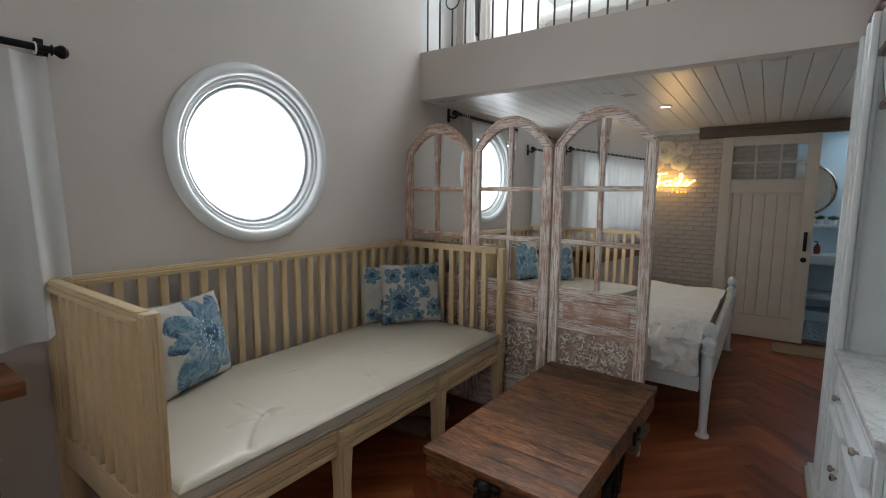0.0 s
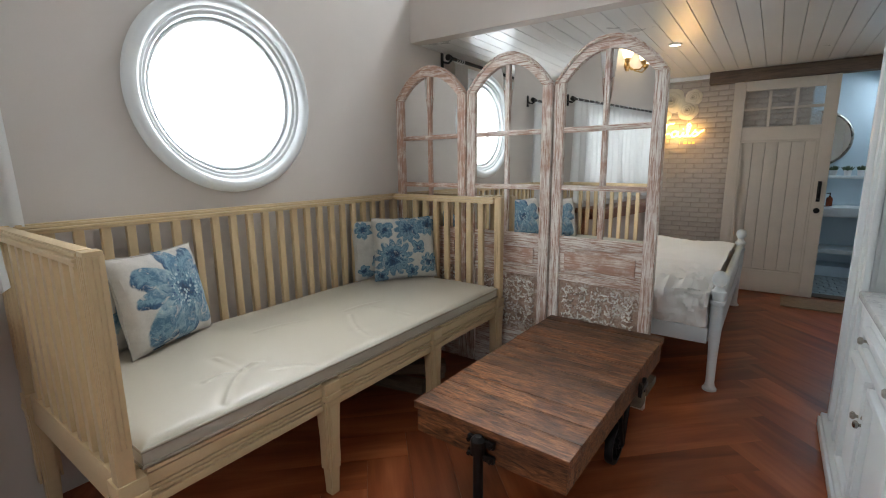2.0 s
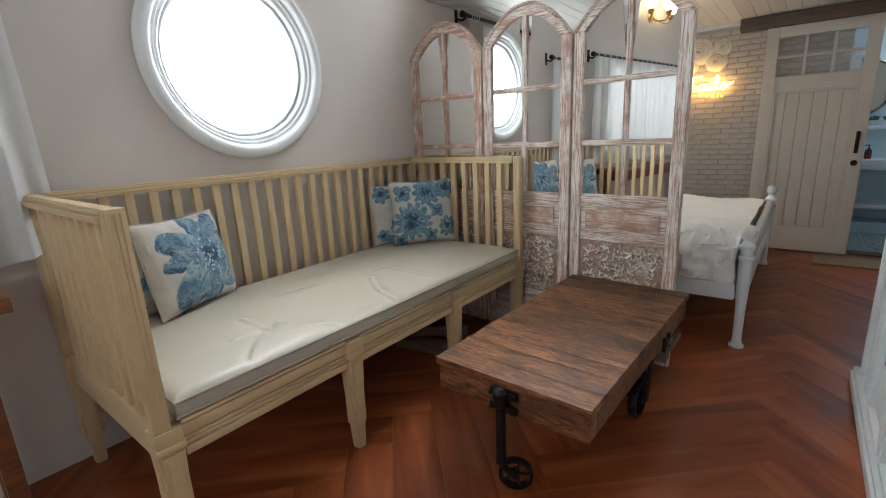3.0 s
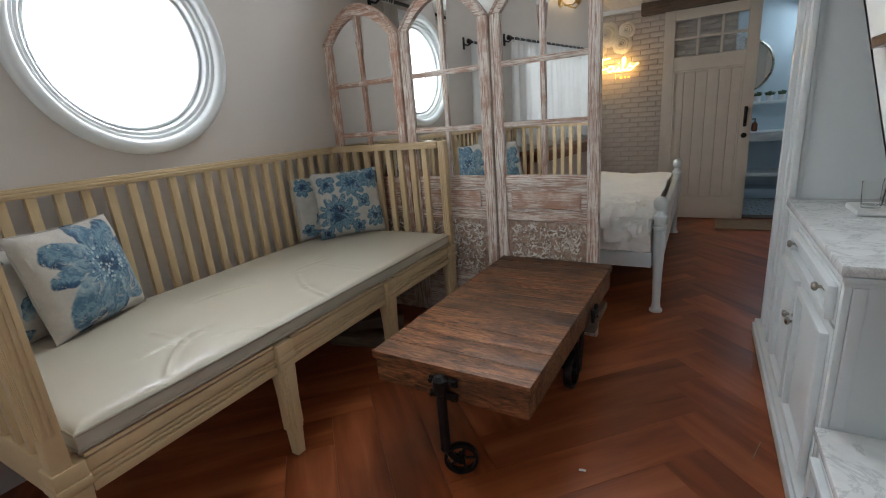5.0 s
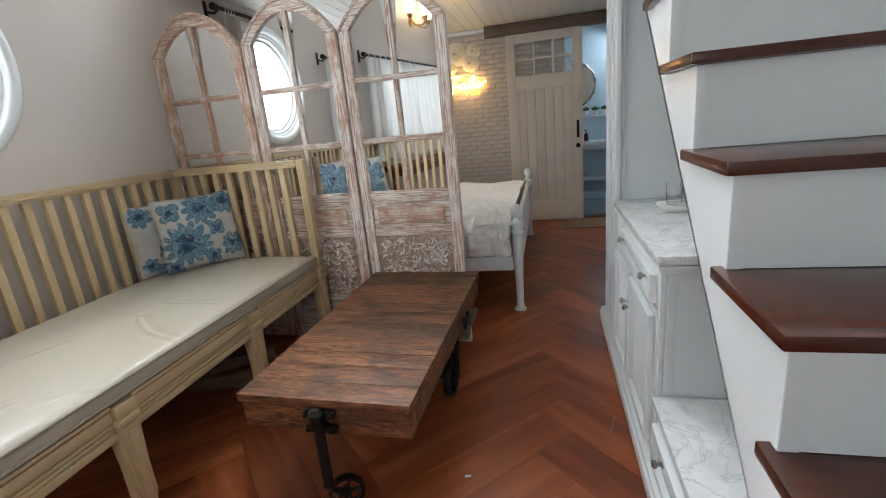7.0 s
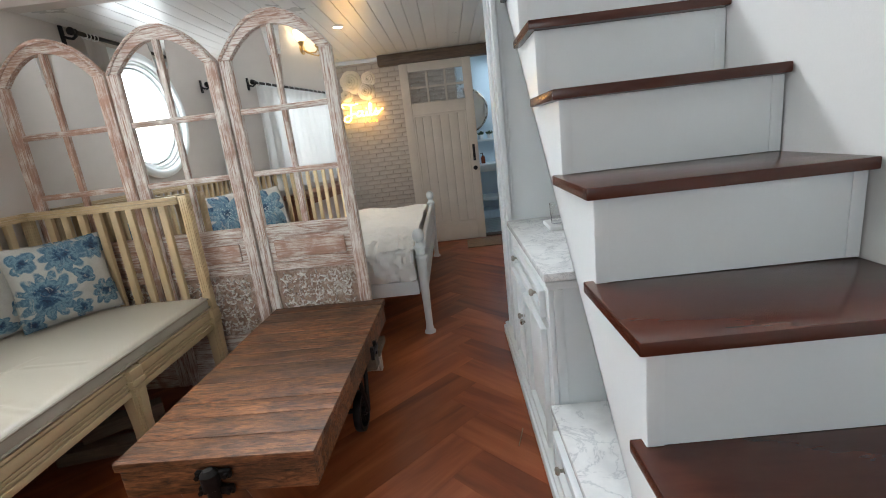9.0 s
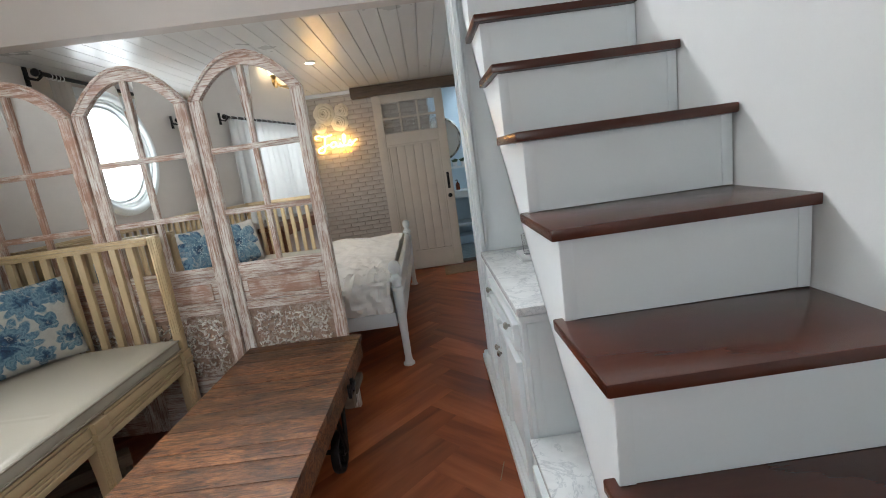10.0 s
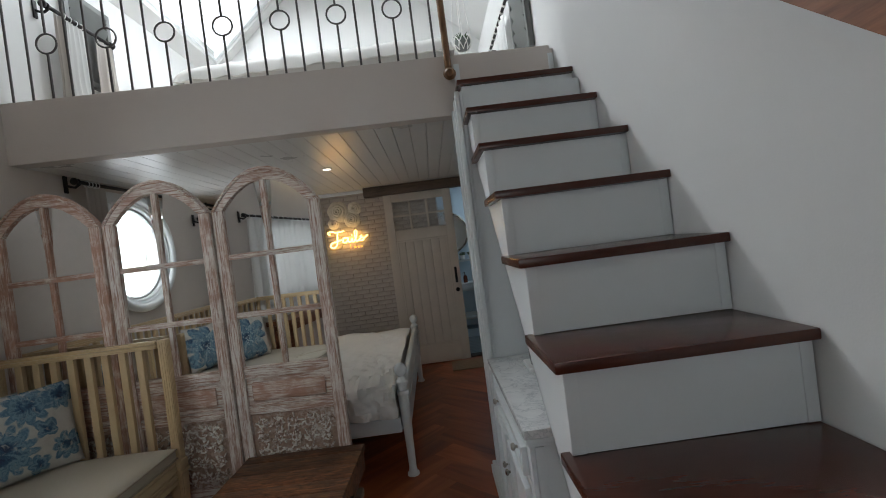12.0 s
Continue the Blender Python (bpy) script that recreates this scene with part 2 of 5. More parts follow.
def mirror_of(name, c=(0.86, 0.87, 0.86)):
    m, n, l, b = nodes_of(name)
    v = coords(n, l, (1, 1, 1))
    l.new(ramp_of(n, l, noise_of(n, l, v, 8, 5), [(0.25, tuple(x * 0.94 for x in c)), (0.6, c)]), b.inputs["Base Color"])
    b.inputs["Metallic"].default_value, b.inputs["Roughness"].default_value = 1.0, 0.015
    return m


WALL = painted("warm_grey_plaster", (0.625, 0.57, 0.53), 0.75, 0.03, 1.3, 0.12, 160)
WHITE_WALL = painted("white_plaster", (0.595, 0.595, 0.585), 0.75, 0.025, 1.3, 0.1, 160)
WHITE = painted("white_satin_paint", (0.745, 0.785, 0.795), 0.34, 0.025, 2.0, 0.05, 120)
CEIL = painted("white_gloss_boards", (0.68, 0.67, 0.65), 0.30, 0.03, 2.0, 0.04, 60)
ROUND_TRIM = painted("white_window_paint", (0.78, 0.81, 0.82), 0.34, 0.02, 4.0, 0.04, 120)
CREAM = painted("cream_painted_wood", (0.61, 0.455, 0.265), 0.40, 0.07, 5.0, 0.1, 70)
VINYL = painted("cream_vinyl", (0.46, 0.415, 0.335), 0.36, 0.03, 2.5, 0.1, 220)
PIPING = painted("taupe_piping", (0.34, 0.29, 0.22), 0.5, 0.05)
FLOOR = floor_wood("red_brown_floor_wood")
GAP = painted("dark_joint", (0.09, 0.028, 0.012), 0.8)
TABLE = wooden("reclaimed_table_wood", (0.034, 0.012, 0.006), (0.47, 0.215, 0.092), 0.42, 5.0, (2.2, 13, 13), 0.9, 0.40, 0.0, 0.17, 0.85, 1.0)
TREAD = wooden("mahogany_tread", (0.060, 0.015, 0.009), (0.088, 0.024, 0.013), 0.20, 2.0, (1, 5, 5), 0.01, 0.04, 0.0, 0.3, 0.0, 0.25)
BEAM = wooden("dark_beam_wood", (0.055, 0.035, 0.022), (0.16, 0.105, 0.07), 0.6, 3.0, (1, 10, 10), 0.5)
SIDE_WOOD = wooden("red_brown_tabletop", (0.13, 0.045, 0.02), (0.30, 0.115, 0.05), 0.35, 2.5, (8, 1, 8), 0.1)
LIME_V = distressed("limewashed_stile", (0.80, 0.75, 0.69), (0.32, 0.155, 0.10), (0.52, 0.32, 0.235), (9, 9, 0.5), 0.57)
LIME_H = distressed("limewashed_rail", (0.80, 0.75, 0.69), (0.32, 0.155, 0.10), (0.52, 0.32, 0.235), (0.5, 9, 9), 0.57)
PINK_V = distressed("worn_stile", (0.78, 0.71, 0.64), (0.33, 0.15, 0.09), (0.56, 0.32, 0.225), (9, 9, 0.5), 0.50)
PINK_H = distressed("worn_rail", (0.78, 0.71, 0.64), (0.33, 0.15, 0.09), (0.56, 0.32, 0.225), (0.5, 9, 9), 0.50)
CARVED_GROUND = distressed("carving_ground", (0.66, 0.60, 0.54), (0.22, 0.12, 0.075), (0.44, 0.29, 0.21), (3, 3, 3), 0.47)
CARVED = distressed("limewashed_carving", (0.82, 0.78, 0.72), (0.24, 0.13, 0.08), (0.50, 0.34, 0.25), (3, 3, 3), 0.66)
IRON = painted("black_iron", (0.022, 0.02, 0.02), 0.45, 0.2, 20, 0.3, 90, 0.7)
RAIL_IRON = painted("grey_iron", (0.10, 0.095, 0.09), 0.5, 0.1, 20, 0.1, 90, 0.5)
NICKEL = painted("aged_nickel", (0.42, 0.40, 0.36), 0.28, 0.1, 20, 0.05, 90, 1.0)
BRASS = painted("aged_brass", (0.50, 0.33, 0.13), 0.3, 0.12, 20, 0.1, 90, 1.0)
BRONZE = wooden("bronze_brown_wood", (0.14, 0.065, 0.025), (0.26, 0.13, 0.055), 0.35, 4, (8, 8, 1), 0.1)
DOOR = painted("greige_door_paint", (0.60, 0.53, 0.45), 0.55, 0.05, 5, 0.15, 60)
BRICK = painted("taupe_brick_paint", (0.51, 0.45, 0.395), 0.75, 0.1, 12, 0.5, 80)
MORTAR = painted("taupe_mortar", (0.43, 0.37, 0.32), 0.85, 0.08, 12, 0.3, 80)
LINEN = painted("white_bed_linen", (0.80, 0.785, 0.75), 0.85, 0.03, 4, 0.2, 260, 0, 0.2)
SHEET = painted("cream_bed_sheet", (0.74, 0.69, 0.60), 0.85, 0.03, 4, 0.2, 260, 0, 0.2)
BLUE_WALL = painted("pale_blue_plaster", (0.60, 0.72, 0.80), 0.6, 0.02)
MARBLE = marble("white_marble")
MIRROR = mirror_of("old_mirror")
GLASS = glassy("clear_glass")
RIPPLE = glassy("rippled_glass", (0.95, 0.98, 1.0), 0.08, 0.6)
FROST = glassy("window_glass", (1, 1, 1), 0.02)
CURTAIN = sheer("white_sheer_cotton", (0.80, 0.80, 0.79), 0.26)
LINEN_CURTAIN = sheer("oatmeal_linen", (0.56, 0.52, 0.48), 0.28)
NEON = glowing("warm_neon", (1.0, 0.60, 0.16), 12.0)
DIM_NEON = glowing("dim_amber_neon", (1.0, 0.52, 0.14), 0.9)
BULB = glowing("warm_glass_shade", (1.0, 0.83, 0.55), 5.0)
DOWN = glowing("downlight_glow", (1.0, 0.9, 0.72), 9.0)
PAPER = painted("ivory_paper", (0.82, 0.75, 0.62), 0.9, 0.06, 20)
LEAF = painted("succulent_green", (0.06, 0.10, 0.05), 0.6, 0.2, 30)
POT = painted("white_ceramic", (0.75, 0.75, 0.74), 0.3, 0.02)
AMBER = painted("amber_bottle", (0.16, 0.035, 0.015), 0.15, 0.1)
JUTE = painted("jute_mat", (0.30, 0.22, 0.15), 0.95, 0.15, 30, 0.8, 120)
TILE = painted("grey_blue_tile", (0.30, 0.36, 0.38), 0.4, 0.25, 25, 0.1, 60)
ROPE = painted("white_cotton_cord", (0.7, 0.69, 0.66), 0.9, 0.05)
SHUTTER = painted("grey_shutter", (0.13, 0.135, 0.13), 0.5, 0.06)
# Pale wood darkened to hold the shade under the daybed; table blocks share it.
SHADED_WOOD = wooden("shaded_offcut_wood", (0.10, 0.07, 0.05), (0.22, 0.165, 0.11), 0.7, 3, (1, 8, 8), 0.3)
BLUE_BIG = floral("big_blue_flower_print", [(0.055, 0.20, 0.10, 24)], (0.60, 0.555, 0.50),
                  [(0.030, 0.31, 0.075, 0.050, 105), (0.105, 0.30, 0.080, 0.055, 60), (0.155, 0.23, 0.075, 0.060, 15), (-0.065, 0.265, 0.100, 0.055, 158), (-0.075, 0.20, 0.080, 0.045, 185), (-0.050, 0.095, 0.115, 0.075, 225), (0.040, 0.065, 0.085, 0.062, 262), (0.135, 0.11, 0.085, 0.065, 315)])
BLUE_SMALL = floral("small_blue_flower_print", [(-0.08, 0.14, 0.12, 13), (0.02, 0.31, 0.095, 11), (0.14, 0.33, 0.075, 8), (-0.13, 0.31, 0.06, 4), (0.14, 0.10, 0.07, 9), (0.03, 0.05, 0.05, 5), (-0.16, 0.03, 0.05, 4), (0.07, 0.20, 0.045, 4)])
BLUE_LEAF = floral("blue_leaf_print", [(-0.11, 0.31, 0.06, 7), (0.10, 0.31, 0.055, 9), (-0.12, 0.06, 0.04, 5)], (0.54, 0.52, 0.48),
                   [(0.02, 0.20, 0.085, 0.042, 55), (-0.05, 0.12, 0.045, 0.018, 70), (-0.10, 0.03, 0.045, 0.016, 10), (0.12, 0.10, 0.05, 0.02, 120)])


# ---- mesh helpers ----
def box(bm, x0, x1, y0, y1, z0, z1, bevel=0.0, m=None):
    if bevel:
        t = bmesh.new()
        bmesh.ops.create_cube(t, size=1)
        for v in t.verts:
            v.co = Vector(((x0 + x1) / 2 + v.co.x * (x1 - x0), (y0 + y1) / 2 + v.co.y * (y1 - y0), (z0 + z1) / 2 + v.co.z * (z1 - z0)))
        bmesh.ops.bevel(t, geom=t.edges[:] + t.verts[:], offset=bevel, segments=2, profile=0.6, affect="EDGES")
        if m is not None:
            bmesh.ops.transform(t, matrix=m, verts=t.verts)
        join(bm, t)
        return bm
    c = [(x0, y0, z0), (x1, y0, z0), (x1, y1, z0), (x0, y1, z0), (x0, y0, z1), (x1, y0, z1), (x1, y1, z1), (x0, y1, z1)]
    vs = [bm.verts.new(m @ Vector(p) if m is not None else p) for p in c]
    for f in ((0, 3, 2, 1), (4, 5, 6, 7), (0, 1, 5, 4), (1, 2, 6, 5), (2, 3, 7, 6), (3, 0, 4, 7)):
        bm.faces.new([vs[i] for i in f])
    return bm


def join(bm, t):
    made = {v: bm.verts.new(v.co) for v in t.verts}
    for f in t.faces:
        bm.faces.new([made[v] for v in f.verts])
    t.free()


def cyl(bm, a, b, r0, r1=None, seg=16):
    a, b = Vector(a), Vector(b)
    r1 = r0 if r1 is None else r1
    d = b - a
    q = d.to_track_quat("Z", "Y").to_matrix()
    rings = []
    for p, r in ((a, r0), (b, r1)):
        rings.append([bm.verts.new(p + q @ Vector((r * math.cos(2 * math.pi * i / seg), r * math.sin(2 * math.pi * i / seg), 0))) for i in range(seg)])
    for i in range(seg):
        j = (i + 1) % seg
        bm.faces.new((rings[0][i], rings[0][j], rings[1][j], rings[1][i]))
    bm.faces.new(rings[0][::-1])
    bm.faces.new(rings[1])
    return bm


def lathe(bm, profile, centre=(0, 0, 0), axis="Z", seg=24):
    """Turns (radius, height) pairs round an axis through centre."""
    turn = {"Z": Matrix(), "X": Matrix.Rotation(radians(90), 4, "Y"), "Y": Matrix.Rotation(radians(-90), 4, "X")}[axis]
    rings = []
    for r, h in profile:
        r = max(r, 0.0004)
        rings.append([bm.verts.new(Vector(centre) + turn @ Vector((r * math.cos(2 * math.pi * i / seg), r * math.sin(2 * math.pi * i / seg), h))) for i in range(seg)])
    for p, q in zip(rings, rings[1:]):
        for i in range(seg):
            j = (i + 1) % seg
            bm.faces.new((p[i], p[j], q[j], q[i]))
    bm.faces.new(rings[0][::-1])
    bm.faces.new(rings[-1])
    return bm


def tube(bm, pts, r, seg=8, closed=False):
    pts = [Vector(p) for p in pts]
    rings, count = [], len(pts)
    for i, p in enumerate(pts):
        a = pts[i - 1] if i or closed else p
        b = pts[(i + 1) % count] if i < count - 1 or closed else p
        q = (b - a).to_track_quat("Z", "Y").to_matrix()
        rings.append([bm.verts.new(p + q @ Vector((r * math.cos(2 * math.pi * k / seg), r * math.sin(2 * math.pi * k / seg), 0))) for k in range(seg)])
    pairs = list(zip(rings, rings[1:])) + ([(rings[-1], rings[0])] if closed else [])
    for p, q in pairs:
        for k in range(seg):
            j = (k + 1) % seg
            bm.faces.new((p[k], p[j], q[j], q[k]))
    if not closed:
        bm.faces.new(rings[0][::-1])
        bm.faces.new(rings[-1])
    return bm


def prism(bm, outline, lo, hi, axis="X"):
    """Extrudes a flat outline from lo to hi along an axis; the outline's pairs are the other two axes in order."""
    def at(p, h):
        return {"X": (h, p[0], p[1]), "Y": (p[0], h, p[1]), "Z": (p[0], p[1], h)}[axis]
    a = [bm.verts.new(at(p, lo)) for p in outline]
    b = [bm.verts.new(at(p, hi)) for p in outline]
    bm.faces.new(a)
    bm.faces.new(b[::-1])
    for i in range(len(a)):
        j = (i + 1) % len(a)
        bm.faces.new((a[j], a[i], b[i], b[j]))
    bmesh.ops.recalc_face_normals(bm, faces=bm.faces)
    return bm


def sheet(bm, fn, nu, nv, thick=0.0):
    g = [[bm.verts.new(fn(i / nu, j / nv)) for j in range(nv + 1)] for i in range(nu + 1)]
    faces = [bm.faces.new((g[i][j], g[i + 1][j], g[i + 1][j + 1], g[i][j + 1])) for i in range(nu) for j in range(nv)]
    if thick:
        bmesh.ops.recalc_face_normals(bm, faces=faces)
        bmesh.ops.solidify(bm, geom=faces, thickness=thick)
    return bm


def mesh_of(name, bm, material, smooth=True):
    me = bpy.data.meshes.new(name)
    bmesh.ops.recalc_face_normals(bm, faces=bm.faces)
    if smooth:
        for f in bm.faces:
            f.smooth = True
        for e in bm.edges:
            if len(e.link_faces) == 2 and e.calc_face_angle(0) > radians(35):
                e.smooth = False
    bm.to_mesh(me)
    bm.free()
    me.materials.append(material)
    return me


def part(name, bm, material, parent, label="", at=None):
    ob = new(name, mesh_of(name, bm, material))
    ob.parent = parent
    if at is not None:
        ob.matrix_basis = at
    return tagged(ob, label)


def again(ob, m):
    """One more of a part, on the same mesh and under the same parent."""
    o = ob.copy()
    scene.collection.objects.link(o)
    o.matrix_basis = m
    return o


def thing(name, label, category, at=Matrix(), group=""):
    e = new(name)
    e.empty_display_size = 0.1
    e.matrix_basis = at
    return tagged(e, label, category, group)


def setting(name, bm, material, label, category):
    return tagged(new(name, mesh_of(name, bm, material)), label, category, kind="structure")


def bm_box(*a, **k):
    return box(bmesh.new(), *a, **k)


# ---- the large structure ----
W, END, BACK = 3.076, 6.30, -1.5          # room width, brick wall, wall behind the start
LOFT_Y, LOFT_LO, LOFT_HI = 3.57, 2.085, 2.425
SKEW = 0.03          # the loft edge runs slightly out of square
EAVE, RIDGE = 3.56, 4.95


def wall_left():
    bm = bmesh.new()
    x0, x1 = -0.18, 0.0
    cy, cz, r, h = 2.203, 1.582, 0.39, 0.5
    box(bm, x0, x1, BACK, -0.8, 0, EAVE)
    box(bm, x0, x1, -0.8, 1.1, 0, 0.98)
    box(bm, x0, x1, -0.8, 1.1, 1.82, EAVE)
    box(bm, x0, x1, 1.1, cy - h, 0, EAVE)
    box(bm, x0, x1, cy - h, cy + h, 0, cz - h)
    box(bm, x0, x1, cy - h, cy + h, cz + h, EAVE)
    box(bm, x0, x1, cy + h, LOFT_Y, 0, EAVE)
    box(bm, x0, x1, LOFT_Y, 4.3, 0, LOFT_HI)
    box(bm, x0, x1, 4.3, 5.2, 0, 1.0)
    box(bm, x0, x1, 4.3, 5.2, 1.95, LOFT_HI)
    box(bm, x0, x1, 5.2, 7.78, 0, LOFT_HI)
    n = 64
    rings = []
    for x in (x0, x1):
        inner, outer = [], []
        for i in range(n):
            a = 2 * math.pi * i / n
            c, s = math.cos(a), math.sin(a)
            k = h / max(abs(c), abs(s))
            inner.append(bm.verts.new((x, cy + r * c, cz + r * s)))
            outer.append(bm.verts.new((x, cy + k * c, cz + k * s)))
        for i in range(n):
            j = (i + 1) % n
            bm.faces.new((inner[i], inner[j], outer[j], outer[i]))
        rings.append(inner)
    for i in range(n):
        j = (i + 1) % n
        bm.faces.new((rings[0][i], rings[0][j], rings[1][j], rings[1][i]))
    return setting("wall_left", bm, WALL, "warm grey plastered wall with a round window", "wall")


wall_left()
setting("wall_loft", bm_box(-0.18, 0.0, LOFT_Y, 6.46, LOFT_HI, EAVE), WHITE_WALL, "white plastered side wall of the loft", "wall")
setting("wall_right", bm_box(W, W + 0.15, BACK, END + 0.02, 0, EAVE), WHITE_WALL, "plain white plastered wall beside the stairs", "wall")


# The wide opening is invented, to let the back fill lamp in.
def wall_back():
    bm = bmesh.new()
    box(bm, -0.18, 0.7, BACK - 0.15, BACK, 0, EAVE)
    box(bm, 2.5, W + 0.15, BACK - 0.15, BACK, 0, EAVE)
    box(bm, 0.7, 2.5, BACK - 0.15, BACK, 0, 0.95)
    box(bm, 0.7, 2.5, BACK - 0.15, BACK, 2.25, EAVE)
    prism(bm, [(-0.18, EAVE), (W + 0.15, EAVE), (W / 2, RIDGE)], BACK - 0.15, BACK, "Y")
    return setting("wall_back", bm, WHITE_WALL, "unseen white plastered back wall with an opening for the added window", "wall")


wall_back()


def wall_end():
    """The wall between bedroom and bathroom: a mortar-coloured backing that carries the bricks."""
    bm = bmesh.new()
    box(bm, 0, 2.36, END, END + 0.12, 0, LOFT_LO)
    box(bm, 2.36, W, END, END + 0.12, 2.0, LOFT_LO)
    return setting("wall_end", bm, MORTAR, "painted taupe brick wall behind the bed", "wall")


end_wall = wall_end()


def gable():
    bm = bmesh.new()
    y = 6.34
    box(bm, 0, W, y, y + 0.12, LOFT_HI, EAVE)
    prism(bm, [(-0.18, EAVE), (W + 0.15, EAVE), (W / 2, RIDGE)], y, y + 0.12, "Y")
    return setting("wall_gable", bm, WHITE_WALL, "white gable wall at the end of the loft", "wall")


gable()


def roof():
    """Two white slopes with a skylight let into the slope over the loft bed."""
    def up(x):
        return EAVE + (RIDGE - EAVE) * x / (W / 2)
    bm = bmesh.new()

    def slab(xa, xb, ya, yb):
        t = 0.14
        pts = [(xa, up(xa)), (xb, up(xb)), (xb, up(xb) + t), (xa, up(xa) + t)]
        prism(bm, pts, ya, yb, "Y")
    y0, y1 = BACK - 0.15, 6.46
    slab(-0.18, 0.12, y0, y1)
    slab(1.3, W / 2, y0, y1)
    for ya, yb in ((y0, 3.8), (6.2, y1)):
        slab(0.12, 1.3, ya, yb)
    prism(bm, [(W / 2, RIDGE), (W + 0.2, EAVE - 0.04), (W + 0.2, EAVE + 0.1), (W / 2, RIDGE + 0.14)], y0, y1, "Y")
    return setting("ceiling_roof", bm, WHITE_WALL, "white pitched ceiling with a skylight", "ceiling")


roof()


def skylight():
    t = thing("window_5", "white-framed skylight in the sloping loft ceiling", "window", pose(0.12, 3.8, EAVE + (RIDGE - EAVE) * 0.12 / (W / 2), 0, -41.9, 0))
    t["kind"] = "structure"
    ln = 1.18 / math.cos(radians(41.9))
    for a, b, c, d in ((0.0, ln, 0.0, 0.05), (0.0, ln, 2.35, 2.4), (0.0, 0.05, 0.05, 2.35), (ln - 0.05, ln, 0.05, 2.35)):
        part("window_frame", bm_box(a, b, c, d, 0.03, 0.09, bevel=0.004), ROUND_TRIM, t)
    g = part("pane", bm_box(0.04, ln - 0.04, 0.04, 2.36, 0.058, 0.063), FROST, t)
    g.visible_shadow = False


skylight()
setting("backdrop", bm_box(-14, 1.2, -2, 18, 6.2, 6.25), glowing("overcast_sky", (0.95, 0.98, 1.0), 2.6), "white overcast sky above the skylight", "sky")


def loft_floor():
    bm = bmesh.new()
    box(bm, 0, W, LOFT_Y + 0.2, END, LOFT_LO + 0.03, LOFT_HI)
    prism(bm, [(0, LOFT_Y), (W, LOFT_Y + SKEW * W), (W, LOFT_Y + SKEW * W + 0.10), (0, LOFT_Y + 0.10)], LOFT_LO, LOFT_HI + 0.002, "Z")
    return setting("loft_floor", bm, WALL, "plastered edge of the loft floor", "floor")


loft_floor()


def plank_ceiling():
    bm = bmesh.new()
    w = 0.105
    x = 0.0
    while x < W - 0.01:
        xb = min(x + w, W)
        g = 0.0022
        z0, z1 = LOFT_LO + 0.004, LOFT_LO + 0.028
        prism(bm, [(x + g, z0 - 0.002), (xb - g, z0 - 0.002), (xb - 0.001, z0 + 0.0025), (xb - 0.001, z1), (x + 0.001, z1), (x + 0.001, z0 + 0.0025)], LOFT_Y + 0.104 + SKEW * xb, END, "Y")
        x += w
    return setting("ceiling_boards", bm, CEIL, "glossy white tongue-and-groove board ceiling under the loft", "ceiling")


plank_ceiling()
setting("trim_ceiling", bm_box(0.02, 2.36, END - 0.05, END - 0.002, LOFT_LO - 0.035, LOFT_LO, bevel=0.006), WHITE, "white crown moulding above the brick wall", "trim")
setting("floor", bm_box(-0.1, W, BACK, END + 0.12, -0.12, -0.012), GAP, "herringbone red-brown wood floor", "floor")
floor_base = bpy.data.objects["floor"]


# bathroom beyond the sliding door
def bathroom():
    bm = bmesh.new()
    box(bm, -0.02, W + 0.35, 7.66, 7.78, 0, 2.4)
    box(bm, W + 0.25, W + 0.37, END + 0.12, 7.66, 0, 2.4)
    box(bm, 1.2, 1.3, END + 0.12, 7.66, 0, 2.4)
    setting("wall_bathroom", bm, BLUE_WALL, "pale blue bathroom wall", "wall")
    setting("ceiling_bathroom", bm_box(1.2, W + 0.37, END + 0.12, 7.78, 2.4, 2.5), WHITE_WALL, "white bathroom ceiling", "ceiling")
    return setting("floor_bathroom", bm_box(1.3, W + 0.3, END + 0.10, 7.66, -0.1, -0.006), MORTAR, "grey-blue mosaic tile bathroom floor", "floor")


bath_floor = bathroom()
me = mesh_of("tile", bm_box(-0.046, 0.046, -0.046, 0.046, 0, 0.012), TILE)
for i in range(12):
    for j in range(12):
        o = new("tile", me)
        o.parent = bath_floor
        o.matrix_basis = pose(2.06 + i * 0.1 + 0.05 * (j % 2), 6.48 + j * 0.1, -0.006)


